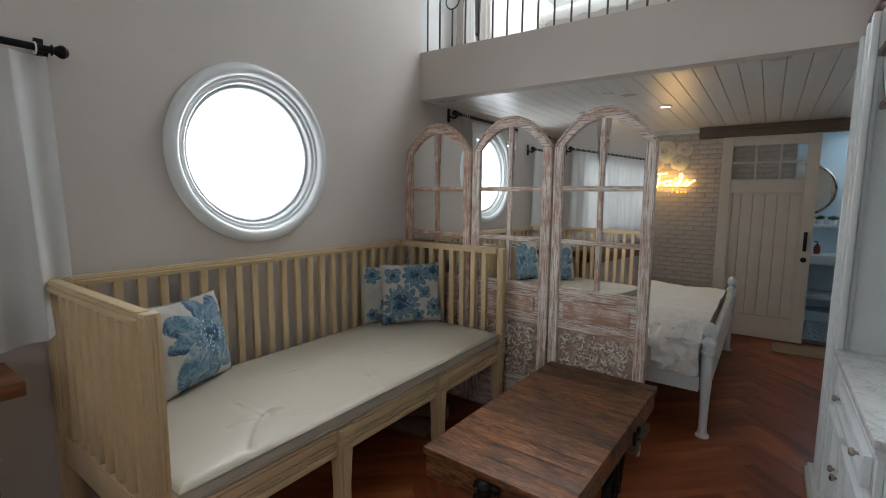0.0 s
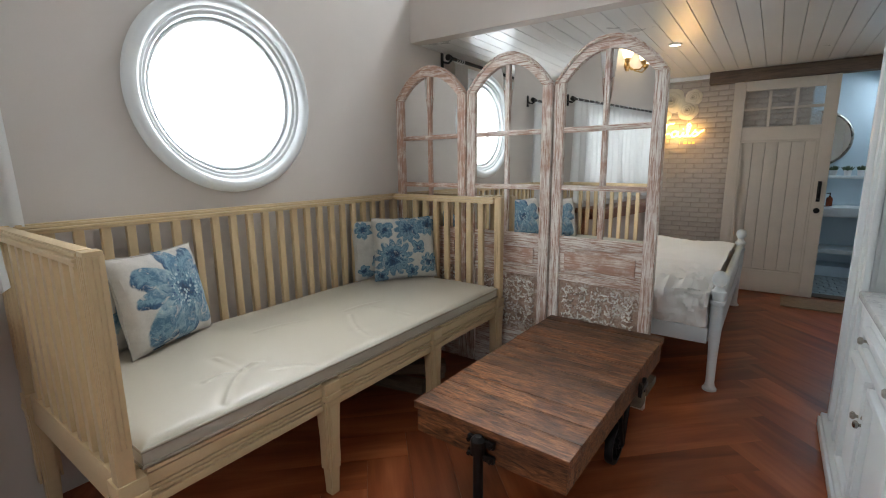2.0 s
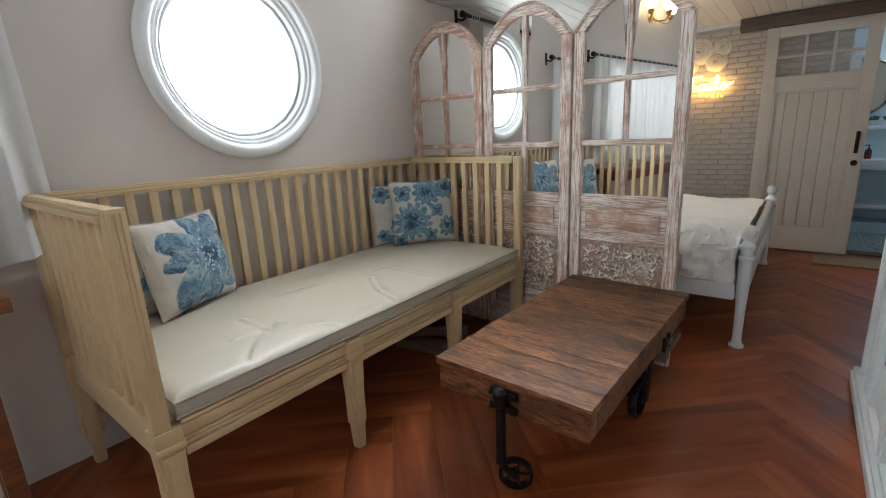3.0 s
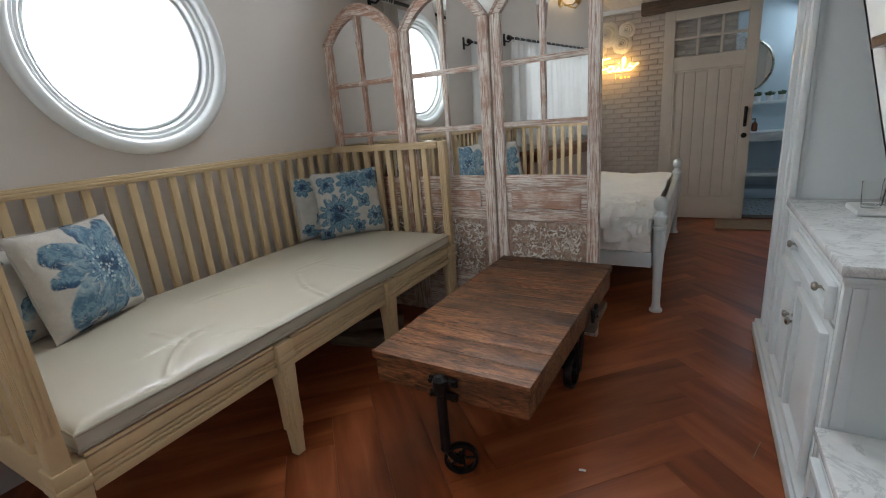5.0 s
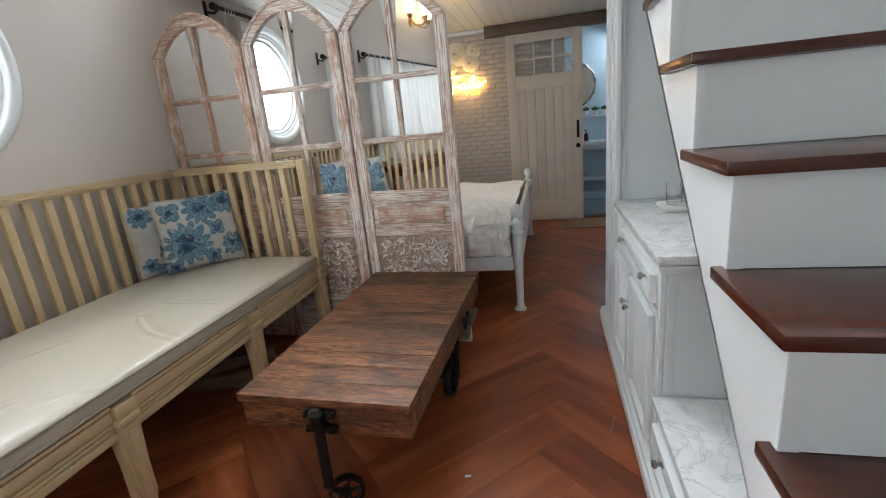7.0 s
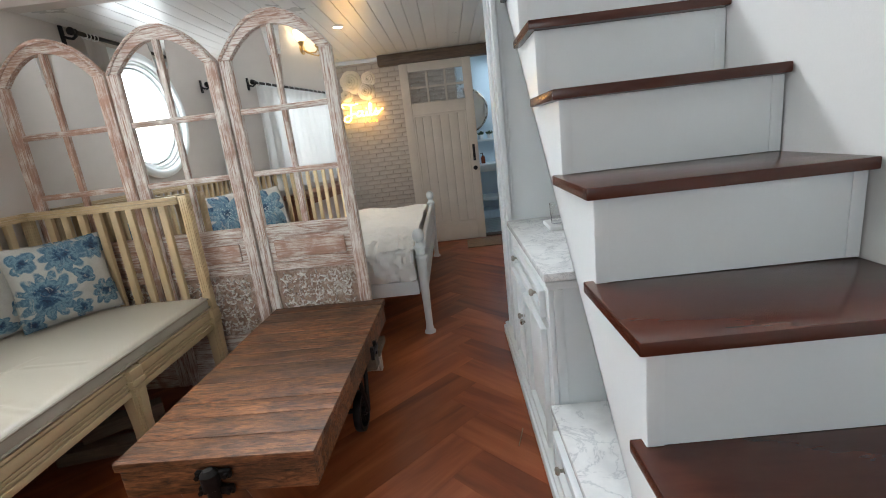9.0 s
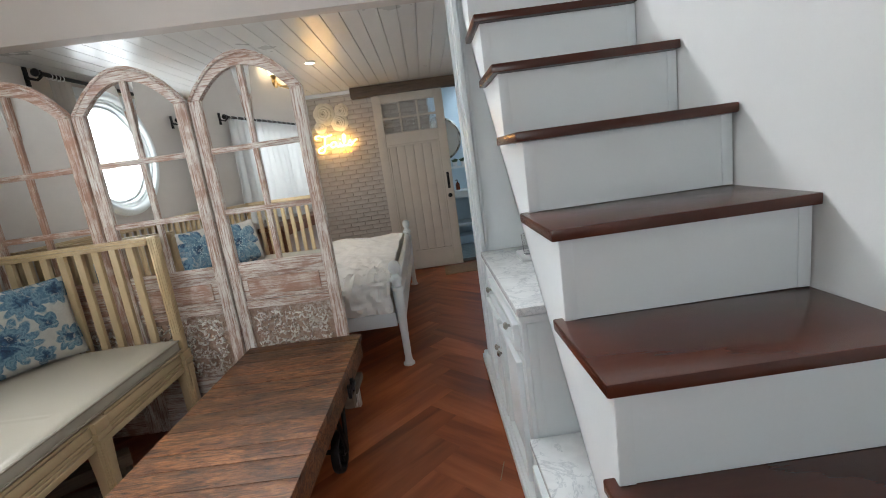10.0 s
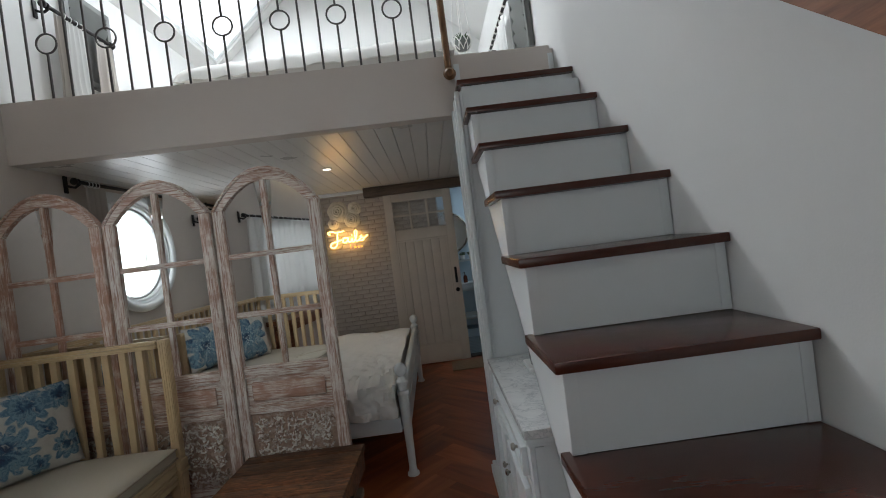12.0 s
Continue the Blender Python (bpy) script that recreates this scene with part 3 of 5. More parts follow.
# ---- round window and other windows ----
def round_window():
    t = thing("window_1", "white round window with a moulded surround", "window", pose(0, 2.203, 1.582))
    t["kind"] = "structure"
    prof = [(0.389, -0.14), (0.389, 0.0), (0.444, 0.001), (0.449, 0.012), (0.446, 0.026), (0.436, 0.038), (0.420, 0.044), (0.404, 0.042), (0.392, 0.032), (0.387, 0.016),
            (0.374, 0.013), (0.369, 0.004), (0.356, 0.001), (0.350, -0.006), (0.346, -0.030), (0.345, -0.14)]
    def ring(p):
        bm = bmesh.new()
        n = 72
        rows = [[bm.verts.new((h, r * math.cos(2 * math.pi * i / n), r * math.sin(2 * math.pi * i / n))) for i in range(n)] for r, h in p]
        for a, b in zip(rows, rows[1:] + rows[:1]):
            for i in range(n):
                j = (i + 1) % n
                bm.faces.new((a[i], a[j], b[j], b[i]))
        return bm
    part("window_surround", ring(prof), ROUND_TRIM, t)
    part("window_frame", ring([(0.344, -0.14), (0.344, -0.028), (0.337, -0.023), (0.331, -0.026), (0.327, -0.036), (0.325, -0.14)]), ROUND_TRIM, t)
    g = part("pane", lathe(bmesh.new(), [(0.3255, 0.0), (0.3255, 0.004)], (-0.055, 0, 0), "X", 48), FROST, t)
    g.visible_shadow = False


round_window()


def casement(name, label, y0, y1, z0, z1, mullions):
    t = thing(name, label, "window", pose(0, (y0 + y1) / 2, z0))
    t["kind"] = "structure"
    h, w = z1 - z0, (y1 - y0) / 2
    for bmx in (bm_box(-0.14, 0.02, -w, -w + 0.06, 0, h, bevel=0.004), bm_box(-0.14, 0.02, w - 0.06, w, 0, h, bevel=0.004),
                bm_box(-0.14, 0.02, -w + 0.06, w - 0.06, 0, 0.06, bevel=0.004), bm_box(-0.14, 0.02, -w + 0.06, w - 0.06, h - 0.06, h, bevel=0.004)):
        part("window_frame", bmx, ROUND_TRIM, t)
    part("window_architrave", bm_box(0.001, 0.03, -w - 0.06, w + 0.06, h, h + 0.075, bevel=0.008), ROUND_TRIM, t)
    part("window_sill", bm_box(0.001, 0.07, -w - 0.06, w + 0.06, -0.035, -0.001, bevel=0.006), ROUND_TRIM, t)
    for k in range(1, mullions):
        y = -w + 2 * w * k / mullions
        part("mullion", bm_box(-0.11, -0.05, y - 0.025, y + 0.025, 0.06, h - 0.06, bevel=0.004), ROUND_TRIM, t)
    for k in range(mullions):
        a, b = -w + 2 * w * k / mullions + 0.03, -w + 2 * w * (k + 1) / mullions - 0.03
        g = part("pane", bm_box(-0.082, -0.078, a, b, 0.055, h - 0.055), FROST, t)
        g.visible_shadow = False


casement("window_2", "white-framed wide window behind sheer curtains", -0.8, 1.1, 0.98, 1.82, 3)
casement("window_3", "white-framed bedroom window with a linen curtain", 4.3, 5.2, 1.0, 1.95, 2)


# Unseen window, added round the fill lamp in the back wall.
def unseen_back_window():
    t = thing("added_window", "unseen window added in the back wall for fill light", "window", pose(1.6, BACK, 0.95))
    t["kind"] = "structure"
    for a in ((-0.9, -0.84, 0, 1.3), (0.84, 0.9, 0, 1.3), (-0.03, 0.03, 0.06, 1.24)):
        part("window_frame", bm_box(a[0], a[1], -0.14, 0.02, a[2], a[3], bevel=0.004), ROUND_TRIM, t)
    for z in (0, 1.24):
        part("window_frame", bm_box(-0.84, 0.84, -0.14, 0.02, z, z + 0.06, bevel=0.004), ROUND_TRIM, t)
    for s in (-1, 1):
        g = part("pane", bm_box(0.435 * s - 0.40, 0.435 * s + 0.40, -0.07, -0.066, 0.06, 1.24), FROST, t)
        g.visible_shadow = False


unseen_back_window()

# ---- staircase ----
RISE, GOING, SX = 0.219, 0.264, 2.48
T0_Y, T0_Z = 0.925, 0.193      # front edge and top of the first tread


def staircase():
    t = thing("staircase", "white staircase with polished mahogany-red treads against the wall", "staircase", pose(SX, T0_Y, 0))
    under = [(0.41, 0.0), (2.52, 2.05)]
    tread = None
    for i in range(10):
        y, z = i * GOING, T0_Z + i * RISE
        if tread is None:
            tread = part("tread", bm_box(0.0, W - SX - 0.003, 0.0, GOING + 0.055, -0.027, 0.0, bevel=0.005), TREAD, t, "polished mahogany-red tread")
            tread.matrix_basis = pose(0, y, z)
        else:
            again(tread, pose(0, y, z))
    riser = strip = None
    for i in range(11):
        y, z = i * GOING + 0.03, T0_Z + i * RISE - 0.028
        h = RISE - 0.029 if i else T0_Z - 0.029
        if i in (0, 1):
            riser = part("riser", bm_box(0.0455, W - SX - 0.003, 0, 0.018, -h, 0), WHITE, t, at=pose(0, y, z))
        elif i == 10:
            part("riser", bm_box(0.0455, W - SX - 0.003, 0, 0.018, -h, 0.024), WALL, t, at=pose(0, y, z))
        else:
            again(riser, pose(0, y, z))
        for x in (0.0225, W - SX - 0.0345):
            if strip is None or i == 1:
                strip = part("riser_strip", bm_box(0, 0.03, -0.003, -0.0006, -h, 0, bevel=0.001), WHITE, t, at=pose(x, y, z))
            else:
                again(strip, pose(x, y, z))
    # stepped side panel
    top = []
    for i in range(10):
        y, z = i * GOING + 0.0295, T0_Z + i * RISE - 0.028
        top += [(y, z - (RISE if i else T0_Z - 0.028)), (y, z)]
    outline = [(0.0295, 0.001)] + top[1:] + [(2.62, T0_Z + 9 * RISE - 0.028), (2.62, 2.05), under[1], under[0]]
    part("side_panel", prism(bmesh.new(), outline, 0.022, 0.045, "X"), WHITE, t)
    d = 0.03
    part("soffit", prism(bmesh.new(), [(under[0][0], under[0][1] + 0.002), (under[1][0], under[1][1] + 0.001), (under[1][0] - d, under[1][1] + d), (under[0][0] - d, under[0][1] + d)], 0.040, W - SX - 0.003, "X"), WHITE, t)


staircase()


def handrail():
    t = thing("handrail", "red-brown wooden handrail on the stair wall", "handrail", pose(W - 0.07, 1.25, 1.20))
    s = RISE / GOING
    part("rail", prism(bmesh.new(), [(0, 0.02), (2.1, 2.1 * s + 0.02), (2.1, 2.1 * s + 0.085), (0, 0.085)], -0.025, 0.025, "X"), SIDE_WOOD, t)
    for y in (0.25, 1.05, 1.85):
        bm = bmesh.new()
        cyl(bm, (0.0, y, y * s + 0.025), (0.0, y, y * s - 0.03), 0.008)
        cyl(bm, (0.0, y, y * s - 0.03), (0.073, y, y * s - 0.05), 0.008)
        part("bracket", bm, IRON, t)


handrail()


# ---- cabinet under the stairs ----
def front_panel(name, parent, y0, y1, z0, z1, knobs, x=0.0):
    bm = bmesh.new()
    e = 0.024
    box(bm, x - 0.004, x + 0.012, y0, y1, z0, z1, bevel=0.003)
    frame_bm = bmesh.new()
    m = min(0.022, (z1 - z0) * 0.10)
    a0, a1, b0, b1 = y0 + m, y1 - m, z0 + m, z1 - m
    for p, q, u, v in ((a0, a1, b0, b0 + e), (a0, a1, b1 - e, b1)):
        box(frame_bm, x - 0.026, x - 0.0045, p, q, u, v, bevel=0.005)
    for p, q in ((a0, a0 + e), (a1 - e, a1)):
        box(frame_bm, x - 0.0255, x - 0.0045, p, q, b0 + e - 0.005, b1 - e + 0.005, bevel=0.005)
    if b1 - b0 > 0.2:
        box(bm, x - 0.010, x - 0.003, a0 + e + 0.012, a1 - e - 0.012, b0 + e + 0.012, b1 - e - 0.012, bevel=0.006)
    ob = part(name, bm, WHITE, parent)
    part("moulding", frame_bm, WHITE, ob)
    for y, z in knobs:
        k = lathe(bmesh.new(), [(0.010, -0.016), (0.010, -0.019), (0.005, -0.022), (0.005, -0.030), (0.012, -0.035), (0.013, -0.041), (0.008, -0.046), (0.0, -0.047)], (x, y, z), "X", 14)
        part("knob", k, NICKEL, ob, "aged nickel knob")
    return ob


CAB_X = 2.468


def cabinets():
    y = 2.37
    tall = thing("cabinet", "white panelled cabinet with drawer and two doors under the stairs", "cabinet", pose(CAB_X, y, 0), "cabinets under the stairs")
    part("body", bm_box(0.012, W - CAB_X - 0.004, 0, 0.85, 0.075, 0.742, bevel=0.003), WHITE, tall)
    part("plinth", bm_box(-0.040, 0.0115, -0.80, 1.268, 0.0, 0.050, bevel=0.005), WHITE, tall)
    part("plinth_cap", bm_box(-0.032, 0.0115, -0.80, 1.268, 0.0505, 0.072, bevel=0.009), WHITE, tall)
    part("corner_stile", bm_box(-0.004, 0.0115, 0.0, 0.026, 0.076, 0.712, bevel=0.003), WHITE, tall)
    part("corner_stile", bm_box(-0.004, 0.0115, 0.812, 0.85, 0.076, 0.712, bevel=0.003), WHITE, tall)
    part("side_stile", bm_box(0.012, 0.040, -0.006, -0.0005, 0.325, 0.712, bevel=0.002), WHITE, tall)
    for z, d in ((0.714, 0.008), (0.727, 0.014)):
        part("cornice", bm_box(-d, W - CAB_X - 0.004, -d, 0.85, z, z + 0.0135, bevel=0.003), WHITE, tall)
    front_panel("drawer", tall, 0.032, 0.64, 0.592, 0.708, [(0.115, 0.668), (0.545, 0.668)])
    front_panel("door", tall, 0.032, 0.437, 0.085, 0.582, [(0.408, 0.435)])
    front_panel("door", tall, 0.443, 0.806, 0.085, 0.582, [(0.472, 0.435)])
    part("stile", bm_box(-0.004, 0.0115, 0.646, 0.806, 0.592, 0.708, bevel=0.003), WHITE, tall)
    low = thing("cabinet", "low white drawer cabinet with marble top under the stairs", "cabinet", pose(CAB_X, 1.55, 0), "cabinets under the stairs")
    part("body", bm_box(0.012, W - CAB_X - 0.004, 0.35, 0.8125, 0.075, 0.29), WHITE, low)
    part("cornice", bm_box(-0.010, 0.0115, 0.35, 0.8125, 0.270, 0.290, bevel=0.004), WHITE, low)
    front_panel("drawer", low, 0.37, 0.80, 0.085, 0.262, [(0.665, 0.19)])
    tagged(new("marble_top", mesh_of("marble_top", bm_box(CAB_X - 0.020, W - 0.004, y - 0.020, 3.22, 0.744, 0.772, bevel=0.006), MARBLE)), "white grey-veined marble slab on the cabinet", "countertop")
    tagged(new("marble_top", mesh_of("marble_top", bm_box(CAB_X - 0.020, W - 0.004, 1.80, y - 0.007, 0.292, 0.318, bevel=0.006), MARBLE)), "low white grey-veined marble slab on the drawer cabinet", "countertop")


cabinets()


def pilaster():
    bm = bmesh.new()
    box(bm, CAB_X + 0.010, W - 0.003, 3.245, 3.60, 0.075, LOFT_LO)
    for x, w, d in ((-0.014, 0.022, 0.020), (0.010, 0.016, 0.008)):
        box(bm, CAB_X + x, CAB_X + x + w, 3.2445 - d, 3.2445, 0.7725, LOFT_LO - 0.002, bevel=0.005)
    for y in (3.2446, 3.36, 3.55):
        box(bm, CAB_X - 0.012, CAB_X + 0.0095, y, y + 0.045, 0.0725, LOFT_LO - 0.002, bevel=0.005)
    return setting("trim_pilaster", bm, WHITE, "white moulded panel closing the stair cupboard", "trim")


pilaster()


# ---- daybed ----
BX0, BX1, BY0, BY1 = 0.035, 0.895, 1.302, 3.305


def daybed():
    t = thing("daybed", "cream-painted slatted wooden daybed against the wall", "daybed", pose(BX0, BY0, 0))
    wx, wy = BX1 - BX0, BY1 - BY0
    top = 1.063
    # corner posts with fluted faces
    for x, y in ((0, 0), (0, wy - 0.042), (wx - 0.042, 0), (wx - 0.042, wy - 0.042)):
        post = part("post", bm_box(x, x + 0.042, y, y + 0.042, 0.43, top + 0.003, bevel=0.004), CREAM, t)
        for k in (0.006, 0.0175, 0.029):
            part("reed", bm_box(x + k, x + k + 0.007, y - 0.0025, y + 0.0445, 0.56, top - 0.008, bevel=0.002), CREAM, post)
            part("reed", bm_box(x - 0.0025, x + 0.0445, y + k, y + k + 0.007, 0.56, top - 0.008, bevel=0.002), CREAM, post)

    def leg(x, y):
        bm = bmesh.new()
        a, b = 0.034, 0.019
        zs = (0.0, 0.40)
        lo = [bm.verts.new((x + sx * b, y + sy * b, zs[0])) for sx, sy in ((-1, -1), (1, -1), (1, 1), (-1, 1))]
        hi = [bm.verts.new((x + sx * a, y + sy * a, zs[1])) for sx, sy in ((-1, -1), (1, -1), (1, 1), (-1, 1))]
        bm.faces.new(lo[::-1]), bm.faces.new(hi)
        for i in range(4):
            bm.faces.new((lo[i], lo[(i + 1) % 4], hi[(i + 1) % 4], hi[i]))
        bmesh.ops.bevel(bm, geom=bm.edges[:], offset=0.004, segments=2, affect="EDGES")
        box(bm, x - 0.038, x + 0.038, y - 0.038, y + 0.038, 0.402, 0.425, bevel=0.005)
        box(bm, x - 0.035, x + 0.035, y - 0.035, y + 0.035, 0.425, 0.468, bevel=0.004)
        for s in (-1, 1):
            box(bm, x - 0.016, x + 0.016, y + s * 0.031 - 0.004, y + s * 0.031 + 0.004, 0.12, 0.38, bevel=0.002)
            box(bm, x + s * 0.031 - 0.004, x + s * 0.031 + 0.004, y - 0.016, y + 0.016, 0.12, 0.38, bevel=0.002)
        part("leg", bm, CREAM, t)
    for y in (0.03, 0.683, 1.338, wy - 0.03):
        leg(wx - 0.03, y)
        leg(0.03, y)

    def reeded_rail(name, y0, y1, x, face):
        rail = part(name, bm_box(x, x + 0.028, y0, y1, 0.365, 0.478, bevel=0.003), CREAM, t, "reeded rail")
        for z, h, d in ((0.366, 0.024, 0.012), (0.396, 0.009, 0.008), (0.411, 0.009, 0.008), (0.426, 0.034, 0.010), (0.465, 0.012, 0.013)):
            xa = x - d if face < 0 else x + 0.0275
            part("reed", bm_box(xa, xa + d, y0, y1, z, z + h, bevel=0.0035), CREAM, rail)
    for a, b in ((0.068, 0.645), (0.721, 1.300), (1.376, wy - 0.068)):
        reeded_rail("front_rail", a, b, wx - 0.047, 1)
        reeded_rail("back_rail", a, b, 0.014, -1)
    for y in (0.008, wy - 0.04):
        part("end_rail", bm_box(0.068, wx - 0.068, y, y + 0.03, 0.365, 0.478, bevel=0.004), CREAM, t)
    # top rails with a stepped moulding
    def cap(x0, x1, y0, y1):
        bm = bmesh.new()
        box(bm, x0, x1, y0, y1, top - 0.026, top - 0.015, bevel=0.004)
        box(bm, x0 + 0.005, x1 - 0.005, y0 + 0.005, y1 - 0.005, top - 0.036, top - 0.025, bevel=0.003)
        box(bm, x0 + 0.009, x1 - 0.009, y0 + 0.009, y1 - 0.009, top - 0.015, top - 0.003, bevel=0.004)
        box(bm, x0 + 0.014, x1 - 0.014, y0 + 0.014, y1 - 0.014, top - 0.003, top + 0.002, bevel=0.002)
        return bm
    part("top_rail", cap(-0.006, 0.053, 0.0425, wy - 0.0425), CREAM, t)
    for y in (-0.010, wy - 0.051):
        part("top_rail", cap(0.0425, wx - 0.0425, y, y + 0.061), CREAM, t)
    # slats
    s = part("slat", bm_box(-0.012, 0.012, -0.0165, 0.0165, 0.4785, top - 0.0365, bevel=0.003), CREAM, t)
    n = 21
    s.matrix_basis = pose(0.028, 0.055 + (wy - 0.11) * 1 / (n + 1), 0)
    for k in range(2, n + 1):
        again(s, pose(0.028, 0.055 + (wy - 0.11) * k / (n + 1), 0))
    n = 8
    for y in (0.024, wy - 0.026):
        for k in range(1, n + 1):
            again(s, pose(0.055 + (wx - 0.11) * k / (n + 1), y, 0, 0, 0, 90))
    part("slat_base", bm_box(0.04, wx - 0.045, 0.04, wy - 0.04, 0.468, 0.476), CREAM, t)


daybed()


def mattress():
    """Vinyl-covered pad with a few pulled creases and a piped edge."""
    x0, x1, y0, y1, z0, z1 = BX0 + 0.05, BX1 - 0.006, BY0 + 0.06, BY1 - 0.062, 0.4785, 0.548
    t = thing("daybed_mattress", "cream vinyl-covered mattress pad creased on top", "mattress", pose(x0, y0, z0))
    wx, wy, h = x1 - x0, y1 - y0, z1 - z0
    shift = -0.013
    creases = [((0.42, 0.39), (0.594, 0.396), 0.011), ((0.594, 0.396), (0.60, 0.47), 0.014), ((0.594, 0.396), (0.766, 0.238), 0.016), ((0.58, 0.27), (0.60, 0.38), 0.007),
               ((0.68, 0.46), (0.785, 0.565), 0.010), ((0.466, 1.03), (0.642, 0.91), 0.011), ((0.642, 0.91), (0.78, 0.866), 0.012), ((0.456, 1.20), (0.70, 1.19), 0.005),
               ((0.40, 1.05), (0.43, 1.28), 0.005), ((0.30, 0.62), (0.36, 0.85), 0.004)]

    def bulge(x, y):
        z = 0.004 * noise.noise((x * 3, y * 2, 1.0))
        for (ax, ay), (bx, by), k in creases:
            ay, by = ay - shift, by - shift
            dx, dy = bx - ax, by - ay
            u = max(0, min(1, ((x - ax) * dx + (y - ay) * dy) / (dx * dx + dy * dy)))
            wob = 0.012 * math.sin(u * 3.1)
            d = math.hypot(x - ax - u * dx + wob, y - ay - u * dy)
            z += k * math.exp(-(d / 0.011) ** 2) * (1 - 0.55 * abs(2 * u - 1)) - 0.35 * k * math.exp(-(d / 0.03) ** 2)
        e = min(x, wx - x, y, wy - y)
        return z - 0.018 * math.exp(-e / 0.012)
    bm = bmesh.new()
    nu, nv = 150, 330
    sheet(bm, lambda u, v: (u * wx, v * wy, h + bulge(u * wx, v * wy)), nu, nv)
    part("cover", bm, VINYL, t)
    bm = bmesh.new()
    box(bm, 0, wx, 0, wy, 0, h - 0.019, bevel=0.012)
    part("pad", bm, VINYL, t)
    for z in (0.008, h - 0.018):
        part("piping", tube(bmesh.new(), [(0, 0, z), (wx, 0, z), (wx, wy, z), (0, wy, z)], 0.005, 8, True), PIPING, t, "taupe piping")


mattress()


def pillow(label, at, material, w, h, deep, seed):
    bm = bmesh.new()
    n = 26

    def side(s):
        def fn(u, v):
            a, b = 2 * u - 1, 2 * v - 1
            pinch = 1 - 0.07 * (1 - abs(b) ** 2) * (abs(a) ** 3)
            pz = 1 - 0.07 * (1 - abs(a) ** 2) * (abs(b) ** 3)
            y = deep * max(0, (1 - a * a) * (1 - b * b)) ** 0.42
            y *= 1 + 0.14 * noise.noise((a * 2.2 + seed, b * 2.2, s)) + 0.05 * noise.noise((a * 6 + seed, b * 5, s))
            return (a * w / 2 * pinch, s * y, h / 2 + b * h / 2 * pz)
        return fn
    sheet(bm, side(-1), n, n)
    sheet(bm, side(1), n, n)
    bmesh.ops.remove_doubles(bm, verts=bm.verts, dist=0.0005)
    t = thing("throw_pillow", label, "pillow", at, "pillows on the daybed")
    part("cover", bm, material, t)
    pts = []
    for a, b in ((-1, -1), (1, -1), (1, 1), (-1, 1)):
        pts.append((a * w / 2, 0, h / 2 + b * h / 2))
    seam = []
    for k in range(4):
        p, q = Vector(pts[k]), Vector(pts[(k + 1) % 4])
        for i in range(8):
            m = p.lerp(q, i / 8)
            f = 1 - abs(2 * i / 8 - 1) ** 2
            c = Vector((0, 0, h / 2))
            seam.append(c + (m - c) * (1 - 0.055 * f))
    part("seam", tube(bmesh.new(), seam, 0.0025, 6, True), material, t)


pillow("pillow printed with one large blue flower on the daybed", pose(0.215, 1.757, 0.549, -12, 0, 111), BLUE_BIG, 0.40, 0.385, 0.075, 1.0)
pillow("blue printed pillow tucked behind the flowered one", pose(0.155, 1.61, 0.549, -10, 0, 104), BLUE_LEAF, 0.37, 0.34, 0.04, 4.0)
pillow("pale pillow printed with small blue flowers on the daybed", pose(0.33, 3.085, 0.549, -10, 0, 54), BLUE_SMALL, 0.40, 0.39, 0.07, 2.0)
pillow("pale pillow printed with blue leaves at the daybed's corner", pose(0.175, 3.03, 0.549, -8, 0, 66), BLUE_LEAF, 0.36, 0.37, 0.04, 3.0)

# ---- mirrored folding screen ----
SCREEN_BOTTOM = 0.02


